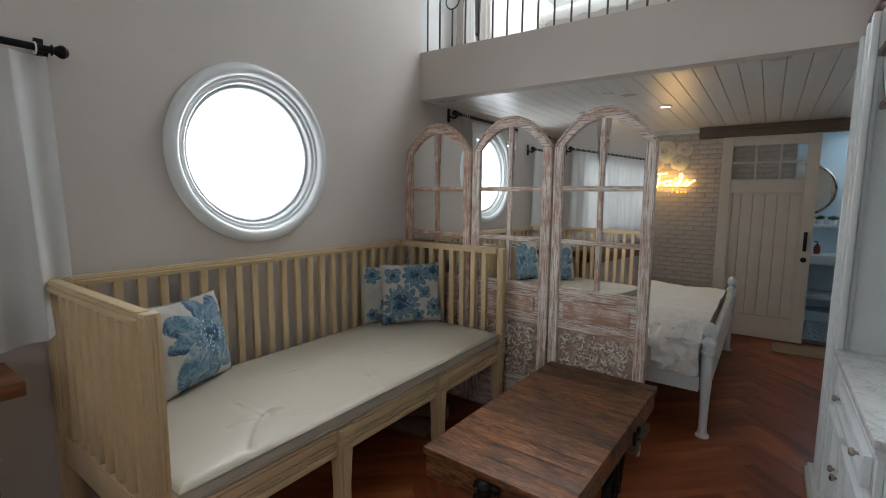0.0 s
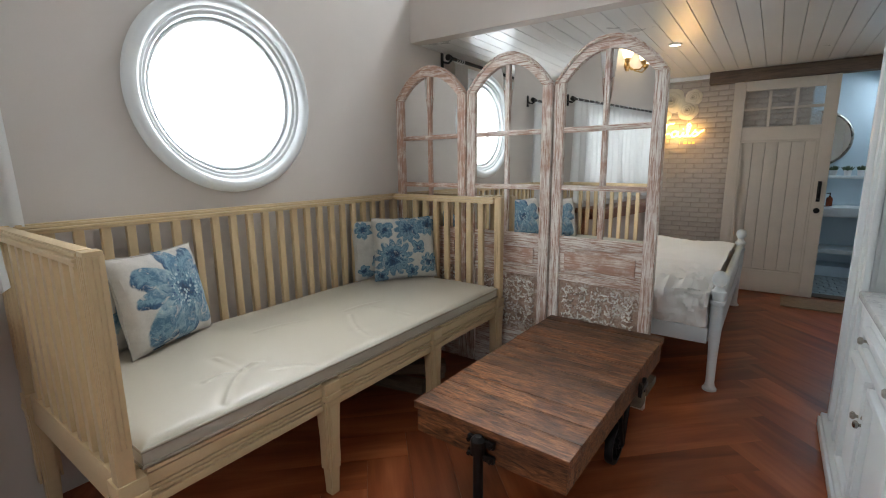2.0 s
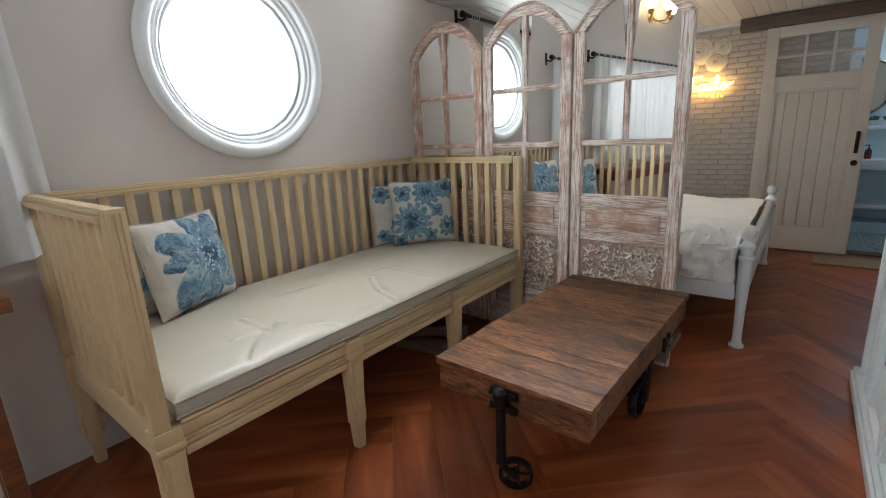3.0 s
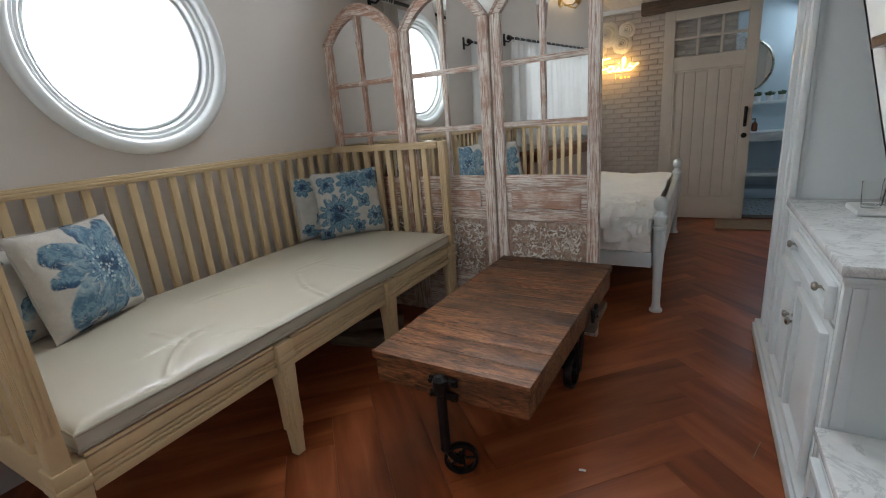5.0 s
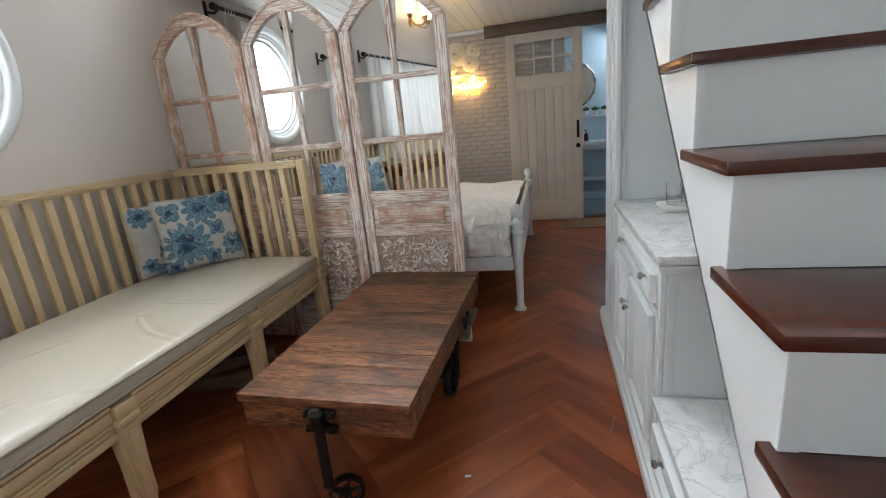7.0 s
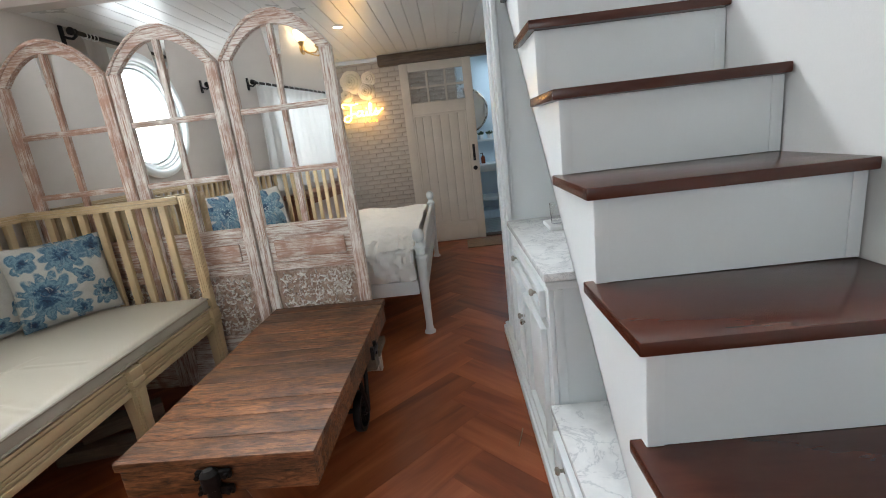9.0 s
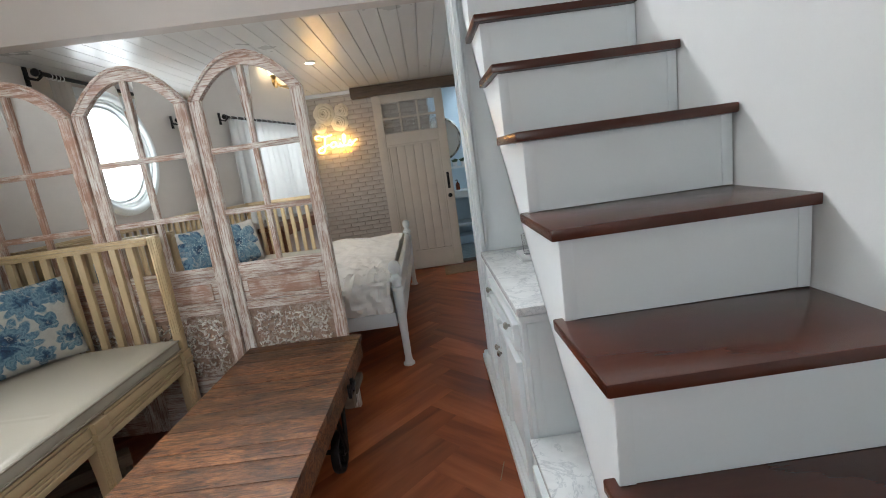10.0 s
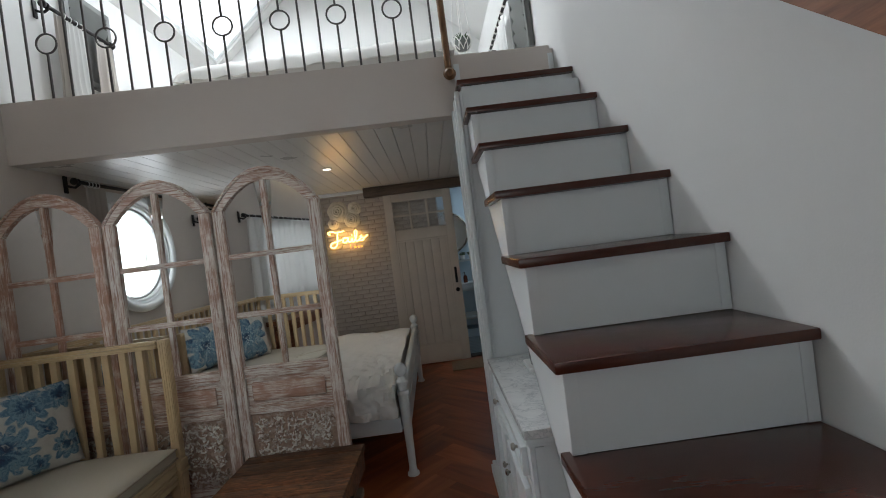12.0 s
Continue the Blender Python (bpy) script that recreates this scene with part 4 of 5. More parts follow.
def screen_panel(parent, a, b, stile_mat, rail_mat):
    a, b = Vector((*a, 0)), Vector((*b, 0))
    w = (b - a).length
    m = Matrix.Translation(a) @ Matrix.Rotation(math.atan2(b.y - a.y, b.x - a.x), 4, "Z")
    e = new("panel")
    e.empty_display_size = 0.1
    e.parent, e.matrix_basis = parent, m
    s, d, cx = 0.062, 0.019, w / 2
    shoulder, apex = 1.665, 1.862
    g = 0.004

    def add(name, bm, mat, label=""):
        ob = part(name, bm, mat, e, label)
        return ob
    add("stile", bm_box(g, s, -d, d, 0.0, shoulder, bevel=0.006), stile_mat)
    add("stile", bm_box(w - s, w - g, -d, d, 0.0, shoulder, bevel=0.006), stile_mat)

    def arc(half, rise, n=18):
        return [(cx + half * math.cos(math.pi * (1 - i / n)), shoulder + rise * (1 - abs(math.cos(math.pi * i / n)) ** 2.05)) for i in range(n + 1)]
    out, inn = arc(w / 2 - g, apex - shoulder), arc(w / 2 - s, apex - shoulder - 0.066)
    bm = bmesh.new()
    rows = [[bm.verts.new((p[0], y, p[1])) for p in line] for line, y in ((out, -d), (inn, -d), (inn, d), (out, d))]
    for p, q in zip(rows, rows[1:] + rows[:1]):
        for i in range(len(out) - 1):
            bm.faces.new((p[i], p[i + 1], q[i + 1], q[i]))
    add("arched_rail", bm, rail_mat)
    bm = tube(bmesh.new(), [(x, -d - 0.002, z) for x, z in arc(w / 2 - 0.014, apex - shoulder - 0.014)], 0.008, 6)
    add("arch_bead", bm, rail_mat)
    for z0, z1 in ((0.0, 0.10), (0.235, 0.275), (0.615, 0.66), (0.80, 0.862)):
        add("rail", bm_box(s, w - s, -d + 0.002, d - 0.002, z0, z1, bevel=0.006), rail_mat)
    for z in (1.125, 1.425):
        add("glazing_bar", bm_box(s, w - s, -d + 0.003, d - 0.003, z - 0.014, z + 0.014, bevel=0.005), rail_mat)
    add("glazing_bar", bm_box(cx - 0.014, cx + 0.014, -d + 0.0045, d - 0.0045, 0.862, apex - 0.066, bevel=0.005), stile_mat)
    # sunk wood panels
    add("sunk_panel", bm_box(s, w - s, -d + 0.012, d - 0.012, 0.66, 0.80, bevel=0.003), rail_mat)
    add("raised_field", bm_box(s + 0.030, w - s - 0.030, -d + 0.003, -d + 0.0115, 0.684, 0.779, bevel=0.007), PINK_H, "bare pinkish raised field")
    add("sunk_panel", bm_box(s, w - s, -d + 0.012, d - 0.012, 0.10, 0.235, bevel=0.003), rail_mat)
    add("sunk_panel", bm_box(s, w - s, -d + 0.014, d - 0.012, 0.275, 0.615, bevel=0.003), CARVED_GROUND)
    # carved foliage: curling stems and leaves in low relief
    rng = random.Random(7)
    bm = bmesh.new()
    x0, x1, z0, z1 = s + 0.018, w - s - 0.018, 0.292, 0.598
    y = -d + 0.011
    for i in range(5):
        for j in range(4):
            ox, oz = x0 + (i + 0.5) * (x1 - x0) / 5, z0 + (j + 0.5) * (z1 - z0) / 4
            k = 1 if (i + j) % 2 else -1
            pts = [(ox + k * 0.034 * (1 - q / 14) * math.cos(q * 0.62 + i), y - 0.002, oz + 0.034 * (1 - q / 14) * math.sin(q * 0.62 + i)) for q in range(12)]
            tube(bm, pts, 0.0042, 6)
            for q in range(11):
                ang = q * 0.57 + rng.random()
                rr = rng.uniform(0.014, 0.042)
                lx, lz = ox + rr * math.cos(ang), oz + rr * math.sin(ang)
                mm = Matrix.Translation((lx, y, lz)) @ Matrix.Rotation(-ang + rng.uniform(-0.8, 0.8), 4, "Y") @ Matrix.Diagonal((0.016, 0.009, 0.0055, 1))
                tmp = bmesh.new()
                bmesh.ops.create_icosphere(tmp, subdivisions=1, radius=1, matrix=mm)
                join(bm, tmp)
    add("carving", bm, CARVED, "carved leafy relief")
    # mirror panes, clipped to the arch
    n = 16
    poly = [(cx + (w / 2 - s + 0.006) * math.cos(math.pi * i / n), shoulder - 0.004 + (apex - shoulder - 0.062) * (1 - abs(math.cos(math.pi * i / n)) ** 2.05)) for i in range(n + 1)]
    xl, xr = s - 0.004, w - s + 0.004
    top = [(cx - 0.006, 1.431)] + [p for p in poly if p[0] <= cx - 0.006] + [(xl, 1.431)]
    add("mirror_pane", prism(bmesh.new(), top[::-1], -0.003, 0.003, "Y"), MIRROR, "old mirror glass")
    top = [(xr, 1.431)] + [p for p in poly if p[0] >= cx + 0.006] + [(cx + 0.006, 1.431)]
    add("mirror_pane", prism(bmesh.new(), top[::-1], -0.003, 0.003, "Y"), MIRROR, "old mirror glass")
    for z0, z1 in ((0.858, 1.119), (1.131, 1.419)):
        for p, q in ((xl, cx - 0.006), (cx + 0.006, xr)):
            add("mirror_pane", bm_box(p, q, -0.003, 0.003, z0, z1), MIRROR, "old mirror glass")
    add("backing", bm_box(s - 0.002, w - s + 0.002, 0.006, 0.012, 0.85, shoulder), stile_mat)


def folding_screen():
    t = thing("folding_screen", "three-panel limewashed arched screen with mirror panes and carved panels", "folding screen", pose(0, 0, 0))
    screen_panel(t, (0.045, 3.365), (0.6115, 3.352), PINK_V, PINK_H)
    screen_panel(t, (0.612, 3.356), (1.160, 3.350), LIME_V, LIME_H)
    screen_panel(t, (1.1595, 3.363), (1.722, 3.310), LIME_V, LIME_H)
    bm = bmesh.new()
    for z in (0.35, 0.95, 1.5):
        cyl(bm, (1.16, 3.372, z), (1.16, 3.372, z + 0.06), 0.006, seg=8)
        cyl(bm, (0.6085, 3.365, z), (0.6085, 3.365, z + 0.06), 0.006, seg=8)
    part("hinge", bm, IRON, t)


folding_screen()

# ---- cart table ----


def cart_table():
    t = thing("coffee_table", "reclaimed plank cart table on black iron wheels", "table", pose(1.478, 2.705, 0, 0, 0, -1.8))
    wx, wy, zt, zb = 0.585, 1.175, 0.418, 0.298
    # top boards run across the table
    y = -wy / 2
    rng = random.Random(4)
    while y < wy / 2 - 0.02:
        b = min(rng.uniform(0.085, 0.135), wy / 2 - y)
        if wy / 2 - (y + b) < 0.05:
            b = wy / 2 - y
        part("plank", bm_box(-wx / 2, wx / 2, y + 0.0008, y + b - 0.0008, zt - 0.028, zt + rng.uniform(-0.001, 0.001), bevel=0.0025), TABLE, t)
        y += b
    for s in (-1, 1):
        part("side_beam", bm_box(s * (wx / 2 - 0.036) - 0.028, s * (wx / 2 - 0.036) + 0.028, -wy / 2 + 0.062, wy / 2 - 0.062, zb, zt - 0.029, bevel=0.005), TABLE, t)
        part("end_beam", bm_box(-wx / 2 + 0.008, wx / 2 - 0.008, s * (wy / 2 - 0.037) - 0.029, s * (wy / 2 - 0.037) + 0.029, zb, zt - 0.029, bevel=0.005), TABLE, t)
    # front swivel castor: a socketed iron post, its bracket and a trailing wheel
    y0, xc = -wy / 2 - 0.018, -0.004
    c = part("castor", lathe(bmesh.new(), [(0.017, 0.118), (0.019, 0.124), (0.017, 0.13), (0.017, zt - 0.085), (0.024, zt - 0.08), (0.025, zt - 0.035), (0.019, zt - 0.028), (0.012, zt - 0.022), (0.0, zt - 0.021)], (xc, y0, 0), seg=18), IRON, t, "black iron swivel castor")
    for z in (0.322, 0.372):
        part("bracket", bm_box(xc - 0.045, xc + 0.055, y0 + 0.004, y0 + 0.0175, z - 0.012, z + 0.012, bevel=0.002), IRON, c)
        for x in (xc - 0.036, xc + 0.045):
            part("bolt", cyl(bmesh.new(), (x, y0 + 0.0042, z), (x, y0 - 0.006, z), 0.0075, seg=6), IRON, c)
    fork = tube(bmesh.new(), [(xc, y0, 0.13), (xc + 0.004, y0 + 0.006, 0.105), (xc + 0.016, y0 + 0.03, 0.062)], 0.011, 8)
    part("fork", fork, IRON, c)

    def wheel(parent, at, r, wide):
        bm = bmesh.new()
        n = 28
        pr = [(r * 0.8, -wide / 2), (r * 0.97, -wide / 2), (r, -wide * 0.3), (r, wide * 0.3), (r * 0.97, wide / 2), (r * 0.8, wide / 2)]
        rows = [[bm.verts.new((h, q * math.cos(2 * math.pi * i / n), q * math.sin(2 * math.pi * i / n))) for i in range(n)] for q, h in pr]
        for p, q in zip(rows, rows[1:] + rows[:1]):
            for i in range(n):
                bm.faces.new((p[i], p[(i + 1) % n], q[(i + 1) % n], q[i]))
        cyl(bm, (-wide * 0.7, 0, 0), (wide * 0.7, 0, 0), r * 0.24, seg=14)
        for k in range(5):
            a = 2 * math.pi * k / 5
            cyl(bm, (0, r * 0.2 * math.cos(a), r * 0.2 * math.sin(a)), (0, r * 0.84 * math.cos(a), r * 0.84 * math.sin(a)), r * 0.10, r * 0.08, 8)
        part("wheel", bm, IRON, parent, "spoked black iron wheel", at)
    wheel(c, pose(xc + 0.030, y0 + 0.045, 0.060, 0, 0, -62), 0.060, 0.024)
    for s in (-1, 1):
        wheel(t, pose(s * 0.225, 0.10, 0.088), 0.088, 0.032)
        bm = bmesh.new()
        for k in (-1, 1):
            cyl(bm, (s * 0.225 + s * 0.03, 0.10 + k * 0.07, zb + 0.01), (s * 0.225 + s * 0.03, 0.10, 0.088), 0.010, seg=8)
        box(bm, s * 0.225 + s * 0.03 - 0.01, s * 0.225 + s * 0.03 + 0.01, 0.02, 0.18, zb - 0.006, zb + 0.004, bevel=0.002)
        part("axle_bracket", bm, IRON, t)
    part("axle", cyl(bmesh.new(), (-0.26, 0.10, 0.088), (0.26, 0.10, 0.088), 0.011), IRON, t)
    bm = bmesh.new()
    box(bm, wx / 2 + 0.001, wx / 2 + 0.016, 0.14, 0.155, 0.30, 0.36, bevel=0.002)
    box(bm, wx / 2 + 0.001, wx / 2 + 0.016, 0.20, 0.215, 0.30, 0.36, bevel=0.002)
    box(bm, wx / 2 + 0.012, wx / 2 + 0.020, 0.13, 0.225, 0.325, 0.345, bevel=0.002)
    part("stake_pocket", bm, IRON, t)
    part("rear_block", bm_box(wx / 2 - 0.05, wx / 2 + 0.016, 0.24, 0.40, 0.262, 0.2975, bevel=0.008), SHADED_WOOD, t, "pale wooden block")
    part("rear_block", bm_box(wx / 2 - 0.05, wx / 2 + 0.012, 0.17, 0.235, 0.235, 0.2975, bevel=0.008), SHADED_WOOD, t, "pale wooden block")
    part("rear_foot", bm_box(-0.05, 0.05, 0.40, 0.50, 0.0, zt - 0.029, bevel=0.006), TABLE, t)


cart_table()

# ---- bed ----
PX, PY0, PY1 = 1.965, 3.745, 5.62


def bed():
    t = thing("bed", "white-painted wooden bed with turned corner posts", "bed", pose(0.1, PY0, 0))
    px, py = PX - 0.1, PY1 - PY0
    prof = [(0.036, 0.0), (0.036, 0.012), (0.026, 0.022), (0.022, 0.05), (0.024, 0.20), (0.030, 0.34), (0.033, 0.40), (0.033, 0.49), (0.038, 0.495), (0.040, 0.505), (0.038, 0.515),
            (0.031, 0.52), (0.031, 0.57), (0.038, 0.55), (0.040, 0.56), (0.038, 0.57), (0.030, 0.575), (0.022, 0.592), (0.020, 0.60), (0.027, 0.606), (0.035, 0.62), (0.038, 0.638), (0.035, 0.656), (0.026, 0.67), (0.012, 0.678), (0.0, 0.68)]
    p = part("post", lathe(bmesh.new(), prof), WHITE, t, at=pose(px, 0, 0))
    again(p, pose(px, py, 0))
    again(p, pose(0, 0, 0))
    again(p, pose(0, py, 0))
    for y in (-0.014, py - 0.014):
        part("side_rail", bm_box(0.034, px - 0.034, y, y + 0.028, 0.265, 0.355, bevel=0.005), WHITE, t)
    part("foot_rail", bm_box(px - 0.014, px + 0.014, 0.034, py - 0.034, 0.25, 0.375, bevel=0.005), WHITE, t)
    part("foot_top_rail", cyl(bmesh.new(), (px, 0.03, 0.53), (px, py - 0.03, 0.53), 0.022), WHITE, t)
    part("footboard", bm_box(px - 0.009, px + 0.009, 0.034, py - 0.034, 0.376, 0.515, bevel=0.003), WHITE, t)
    part("headboard", bm_box(-0.012, 0.012, 0.034, py - 0.034, 0.30, 0.75, bevel=0.006), WHITE, t)
    part("slat_deck", bm_box(0.02, px - 0.02, 0.02, py - 0.02, 0.27, 0.29), WHITE, t)


bed()


def bedding():
    m = thing("bed_mattress", "thick mattress in a cream sheet on the white bed", "mattress", pose(0.12, PY0 + 0.04, 0.292))
    part("cover", bm_box(0, 1.80, 0, PY1 - PY0 - 0.08, 0, 0.24, bevel=0.05), SHEET, m)
    lx, wy = 1.80, PY1 - PY0

    def drape(u, v):
        x = 0.13 + u * (lx - 0.005)
        s = v * (wy + 0.205 + 0.02 * noise.noise((u * 9, 0, 3)))
        top = 0.565
        if s < wy - 0.05:
            y, z = PY1 - 0.03 - s, top
        else:
            q = s - (wy - 0.05)
            a = min(q / 0.07, math.pi / 2)
            y = PY0 + 0.02 - 0.05 * math.sin(a)
            z = top - 0.045 * (1 - math.cos(a)) - max(0, q - 0.11)
        near = max(0.12, 1 - abs(s - wy) / 0.9)
        f = noise.noise((x * 4.0, s * 3.0, 0.3)) * 0.024
        for q, amp, seed in ((6.0, 0.085, 5.0), (11.0, 0.075, 9.0), (19.0, 0.048, 2.0)):
            wx2 = x + 0.08 * noise.noise((x * 5, s * 5, seed + 3))
            ridge = abs(noise.noise((wx2 * q, s * q * 0.75, seed)))
            f += amp * (0.30 - min(ridge, 0.6)) * near
        if s >= wy - 0.05:
            k = 0.014 * math.sin(x * 34 + 3 * noise.noise((x * 4, s, 1))) + 0.02 * noise.noise((x * 7, s * 4, 8))
            y -= 0.03 * near + k + f * 1.1
            z += 0.3 * f
        else:
            z += f
            y += 0.4 * f
        return (x, y, z)
    d = thing("duvet", "rumpled white cotton duvet hanging over the bed's side", "bedding")
    part("cover", sheet(bmesh.new(), drape, 120, 130, 0.012), LINEN, d)


bedding()


# ---- sliding door, beam and bathroom things ----
def sliding_door():
    t = thing("sliding_door", "greige plank sliding door with six small panes, half open", "door", pose(1.765, 6.20, 0.015))
    w, h, d = 0.765, 1.97, 0.036
    s = 0.092
    part("stile", bm_box(0, s, 0, d, 0, h, bevel=0.004), DOOR, t)
    part("stile", bm_box(w - s, w, 0, d, 0, h, bevel=0.004), DOOR, t)
    for z0, z1 in ((0, 0.20), (1.43, 1.55), (1.875, h)):
        part("rail", bm_box(s, w - s, 0.001, d - 0.001, z0, z1, bevel=0.004), DOOR, t)
    n = 6
    pw = (w - 2 * s) / n
    for k in range(n):
        part("board", bm_box(s + k * pw + 0.002, s + (k + 1) * pw - 0.002, 0.014, 0.026, 0.20, 1.43, bevel=0.003), DOOR, t)
    for a in ((s, w - s, 0.20, 0.22), (s, w - s, 1.41, 1.43)):
        part("bead", bm_box(a[0], a[1], -0.0035, 0.0135, a[2], a[3], bevel=0.003), DOOR, t)
    for x in (s, w - s - 0.02):
        part("bead", bm_box(x, x + 0.02, -0.003, 0.0135, 0.215, 1.415, bevel=0.003), DOOR, t)
    gw = (w - 2 * s) / 3
    for k in (1, 2):
        part("glazing_bar", bm_box(s + k * gw - 0.012, s + k * gw + 0.012, 0.004, d - 0.004, 1.55, 1.875, bevel=0.004), DOOR, t)
    part("glazing_bar", bm_box(s, w - s, 0.0055, d - 0.0055, 1.70, 1.724, bevel=0.004), DOOR, t)
    for k in range(3):
        for z0, z1 in ((1.552, 1.699), (1.725, 1.873)):
            g = part("pane", bm_box(s + k * gw + 0.012, s + (k + 1) * gw - 0.012, 0.016, 0.020, z0, z1), RIPPLE, t, "rippled glass pane")
            g.visible_shadow = False
    bm = bmesh.new()
    box(bm, w - 0.064, w - 0.036, -0.006, -0.001, 0.88, 1.06, bevel=0.003)
    tube(bm, [(w - 0.05, -0.004, 0.90), (w - 0.05, -0.034, 0.915), (w - 0.05, -0.036, 0.97), (w - 0.05, -0.034, 1.025), (w - 0.05, -0.004, 1.04)], 0.008, 8)
    part("handle", bm, IRON, t, "black iron pull handle")
    part("lock", lathe(bmesh.new(), [(0.024, -0.001), (0.024, -0.008), (0.012, -0.012), (0.0, -0.013)], (w - 0.05, 0, 0.80), "Y", 18), IRON, t, "round black lock")


sliding_door()
bm = bm_box(1.558, W - 0.005, 6.13, 6.245, 1.978, 2.083, bevel=0.008)
for x in (1.58, 1.61):
    cyl(bm, (x, 6.13, 2.05), (x, 6.124, 2.05), 0.007, seg=8)
    cyl(bm, (x, 6.13, 2.015), (x, 6.124, 2.015), 0.007, seg=8)
setting("beam", bm, BEAM, "dark stained wooden beam over the sliding door", "beam")
tagged(new("door_mat", mesh_of("door_mat", bm_box(2.30, 2.98, 5.80, 6.16, 0.001, 0.014, bevel=0.005), JUTE)), "brown woven mat before the bathroom door", "mat")
setting("threshold", bm_box(2.36, W, END - 0.01, END + 0.13, 0.0, 0.012, bevel=0.004), BEAM, "dark wooden threshold of the bathroom", "threshold")


def bathroom_things():
    y = 7.656
    m = thing("round_mirror", "round mirror in a thin bronze frame on the blue wall", "mirror", pose(2.50, y, 1.49))
    part("glass", lathe(bmesh.new(), [(0.282, -0.012), (0.282, -0.004)], axis="Y", seg=40), MIRROR, m)
    ring = [(0.292 * math.cos(2 * math.pi * i / 40), -0.014, 0.292 * math.sin(2 * math.pi * i / 40)) for i in range(40)]
    part("frame", tube(bmesh.new(), ring, 0.014, 8, True), NICKEL, m)
    for z, deep, h in ((1.06, 0.12, 0.03), (0.665, 0.40, 0.10), (0.27, 0.38, 0.045)):
        tagged(new("wall_shelf", mesh_of("wall_shelf", bm_box(2.2, 3.34, y - deep, y - 0.001, z, z + h, bevel=0.004), WHITE)), "white painted shelf on the blue bathroom wall", "shelf", "bathroom shelves")
    tagged(new("low_step", mesh_of("low_step", bm_box(2.2, 3.34, y - 0.30, y - 0.001, 0.007, 0.12, bevel=0.004), BLUE_WALL)), "low pale blue ledge on the bathroom floor", "ledge")
    for x in (2.545, 2.67, 2.79, 2.90):
        t = thing("potted_plant", "small dark succulent in a white pot on the shelf", "plant", pose(x, y - 0.06, 1.0905), "small plants on the shelf")
        part("pot", lathe(bmesh.new(), [(0.028, 0.0), (0.036, 0.06), (0.033, 0.06), (0.030, 0.05)], seg=14), POT, t)
        bm = bmesh.new()
        rng = random.Random(int(x * 100))
        for k in range(26):
            a, u = rng.random() * 6.28, rng.random()
            p = Vector((0.03 * u * math.cos(a), 0.03 * u * math.sin(a), 0.055))
            q = p + Vector((0.035 * u * math.cos(a), 0.035 * u * math.sin(a), 0.055 - 0.02 * u))
            cyl(bm, p, q, 0.009, 0.002, 5)
        part("leaves", bm, LEAF, t)
    b = thing("soap_bottle", "amber pump bottle on the white washstand", "bottle", pose(2.66, y - 0.2, 0.7655))
    part("bottle", lathe(bmesh.new(), [(0.026, 0), (0.029, 0.006), (0.029, 0.075), (0.022, 0.094), (0.011, 0.10), (0.011, 0.11)], seg=18), AMBER, b)
    bm = cyl(bmesh.new(), (0, 0, 0.110), (0, 0, 0.142), 0.006, seg=10)
    cyl(bm, (0, 0, 0.140), (-0.032, 0, 0.136), 0.005, seg=8)
    part("pump", bm, IRON, b)


bathroom_things()


# ---- neon sign and paper roses ----
def smooth_line(pts, n=7):
    out = []
    for i in range(len(pts) - 1):
        p = [Vector((q[0], 0, q[1])) for q in (pts[max(i - 1, 0)], pts[i], pts[i + 1], pts[min(i + 2, len(pts) - 1)])]
        for k in range(n):
            u = k / n
            out.append(0.5 * ((2 * p[1]) + (p[2] - p[0]) * u + (2 * p[0] - 5 * p[1] + 4 * p[2] - p[3]) * u * u + (3 * p[1] - p[0] - 3 * p[2] + p[3]) * u ** 3))
    out.append(Vector((pts[-1][0], 0, pts[-1][1])))
    return out


def neon_sign():
    t = thing("neon_sign", "glowing warm yellow neon script sign reading Fails", "neon sign", pose(1.088, END - 0.05, 1.445))
    strokes = [
        [(0.02, 0.20), (0.0, 0.225), (0.03, 0.245), (0.09, 0.225), (0.17, 0.235)],
        [(0.10, 0.225), (0.09, 0.14), (0.08, 0.06), (0.045, 0.02), (0.01, 0.045), (0.03, 0.085), (0.09, 0.105), (0.135, 0.12)],
        [(0.20, 0.135), (0.165, 0.14), (0.145, 0.10), (0.165, 0.075), (0.195, 0.10), (0.205, 0.14), (0.203, 0.09), (0.225, 0.078), (0.25, 0.12), (0.247, 0.085), (0.265, 0.08),
         (0.29, 0.13), (0.305, 0.20), (0.29, 0.225), (0.28, 0.19), (0.285, 0.095), (0.305, 0.08), (0.335, 0.115), (0.35, 0.155), (0.345, 0.13), (0.372, 0.105), (0.352, 0.078), (0.325, 0.086)],
        [(0.245, 0.165), (0.25, 0.17)],
        [(0.372, 0.105), (0.40, 0.13), (0.418, 0.145)],
    ]
    for s in strokes:
        part("tube", tube(bmesh.new(), [Vector((p.x * 1.07, p.y, p.z * 0.84)) for p in smooth_line(s)], 0.0062, 8), NEON, t, "lit warm neon tube")
    for x, w, h in ((0.235, 0.006, 0.05), (0.275, 0.028, 0.026), (0.315, 0.024, 0.022), (0.350, 0.026, 0.022)):
        part("small_bar", bm_box(x, x + w, -0.003, 0.003, -0.012, -0.012 + h, bevel=0.001), DIM_NEON, t, "dim amber lower line of the sign")
    for x in (0.05, 0.36):
        part("standoff", cyl(bmesh.new(), (x, 0.0, 0.1), (x, 0.035, 0.1), 0.004, seg=8), POT, t)


neon_sign()


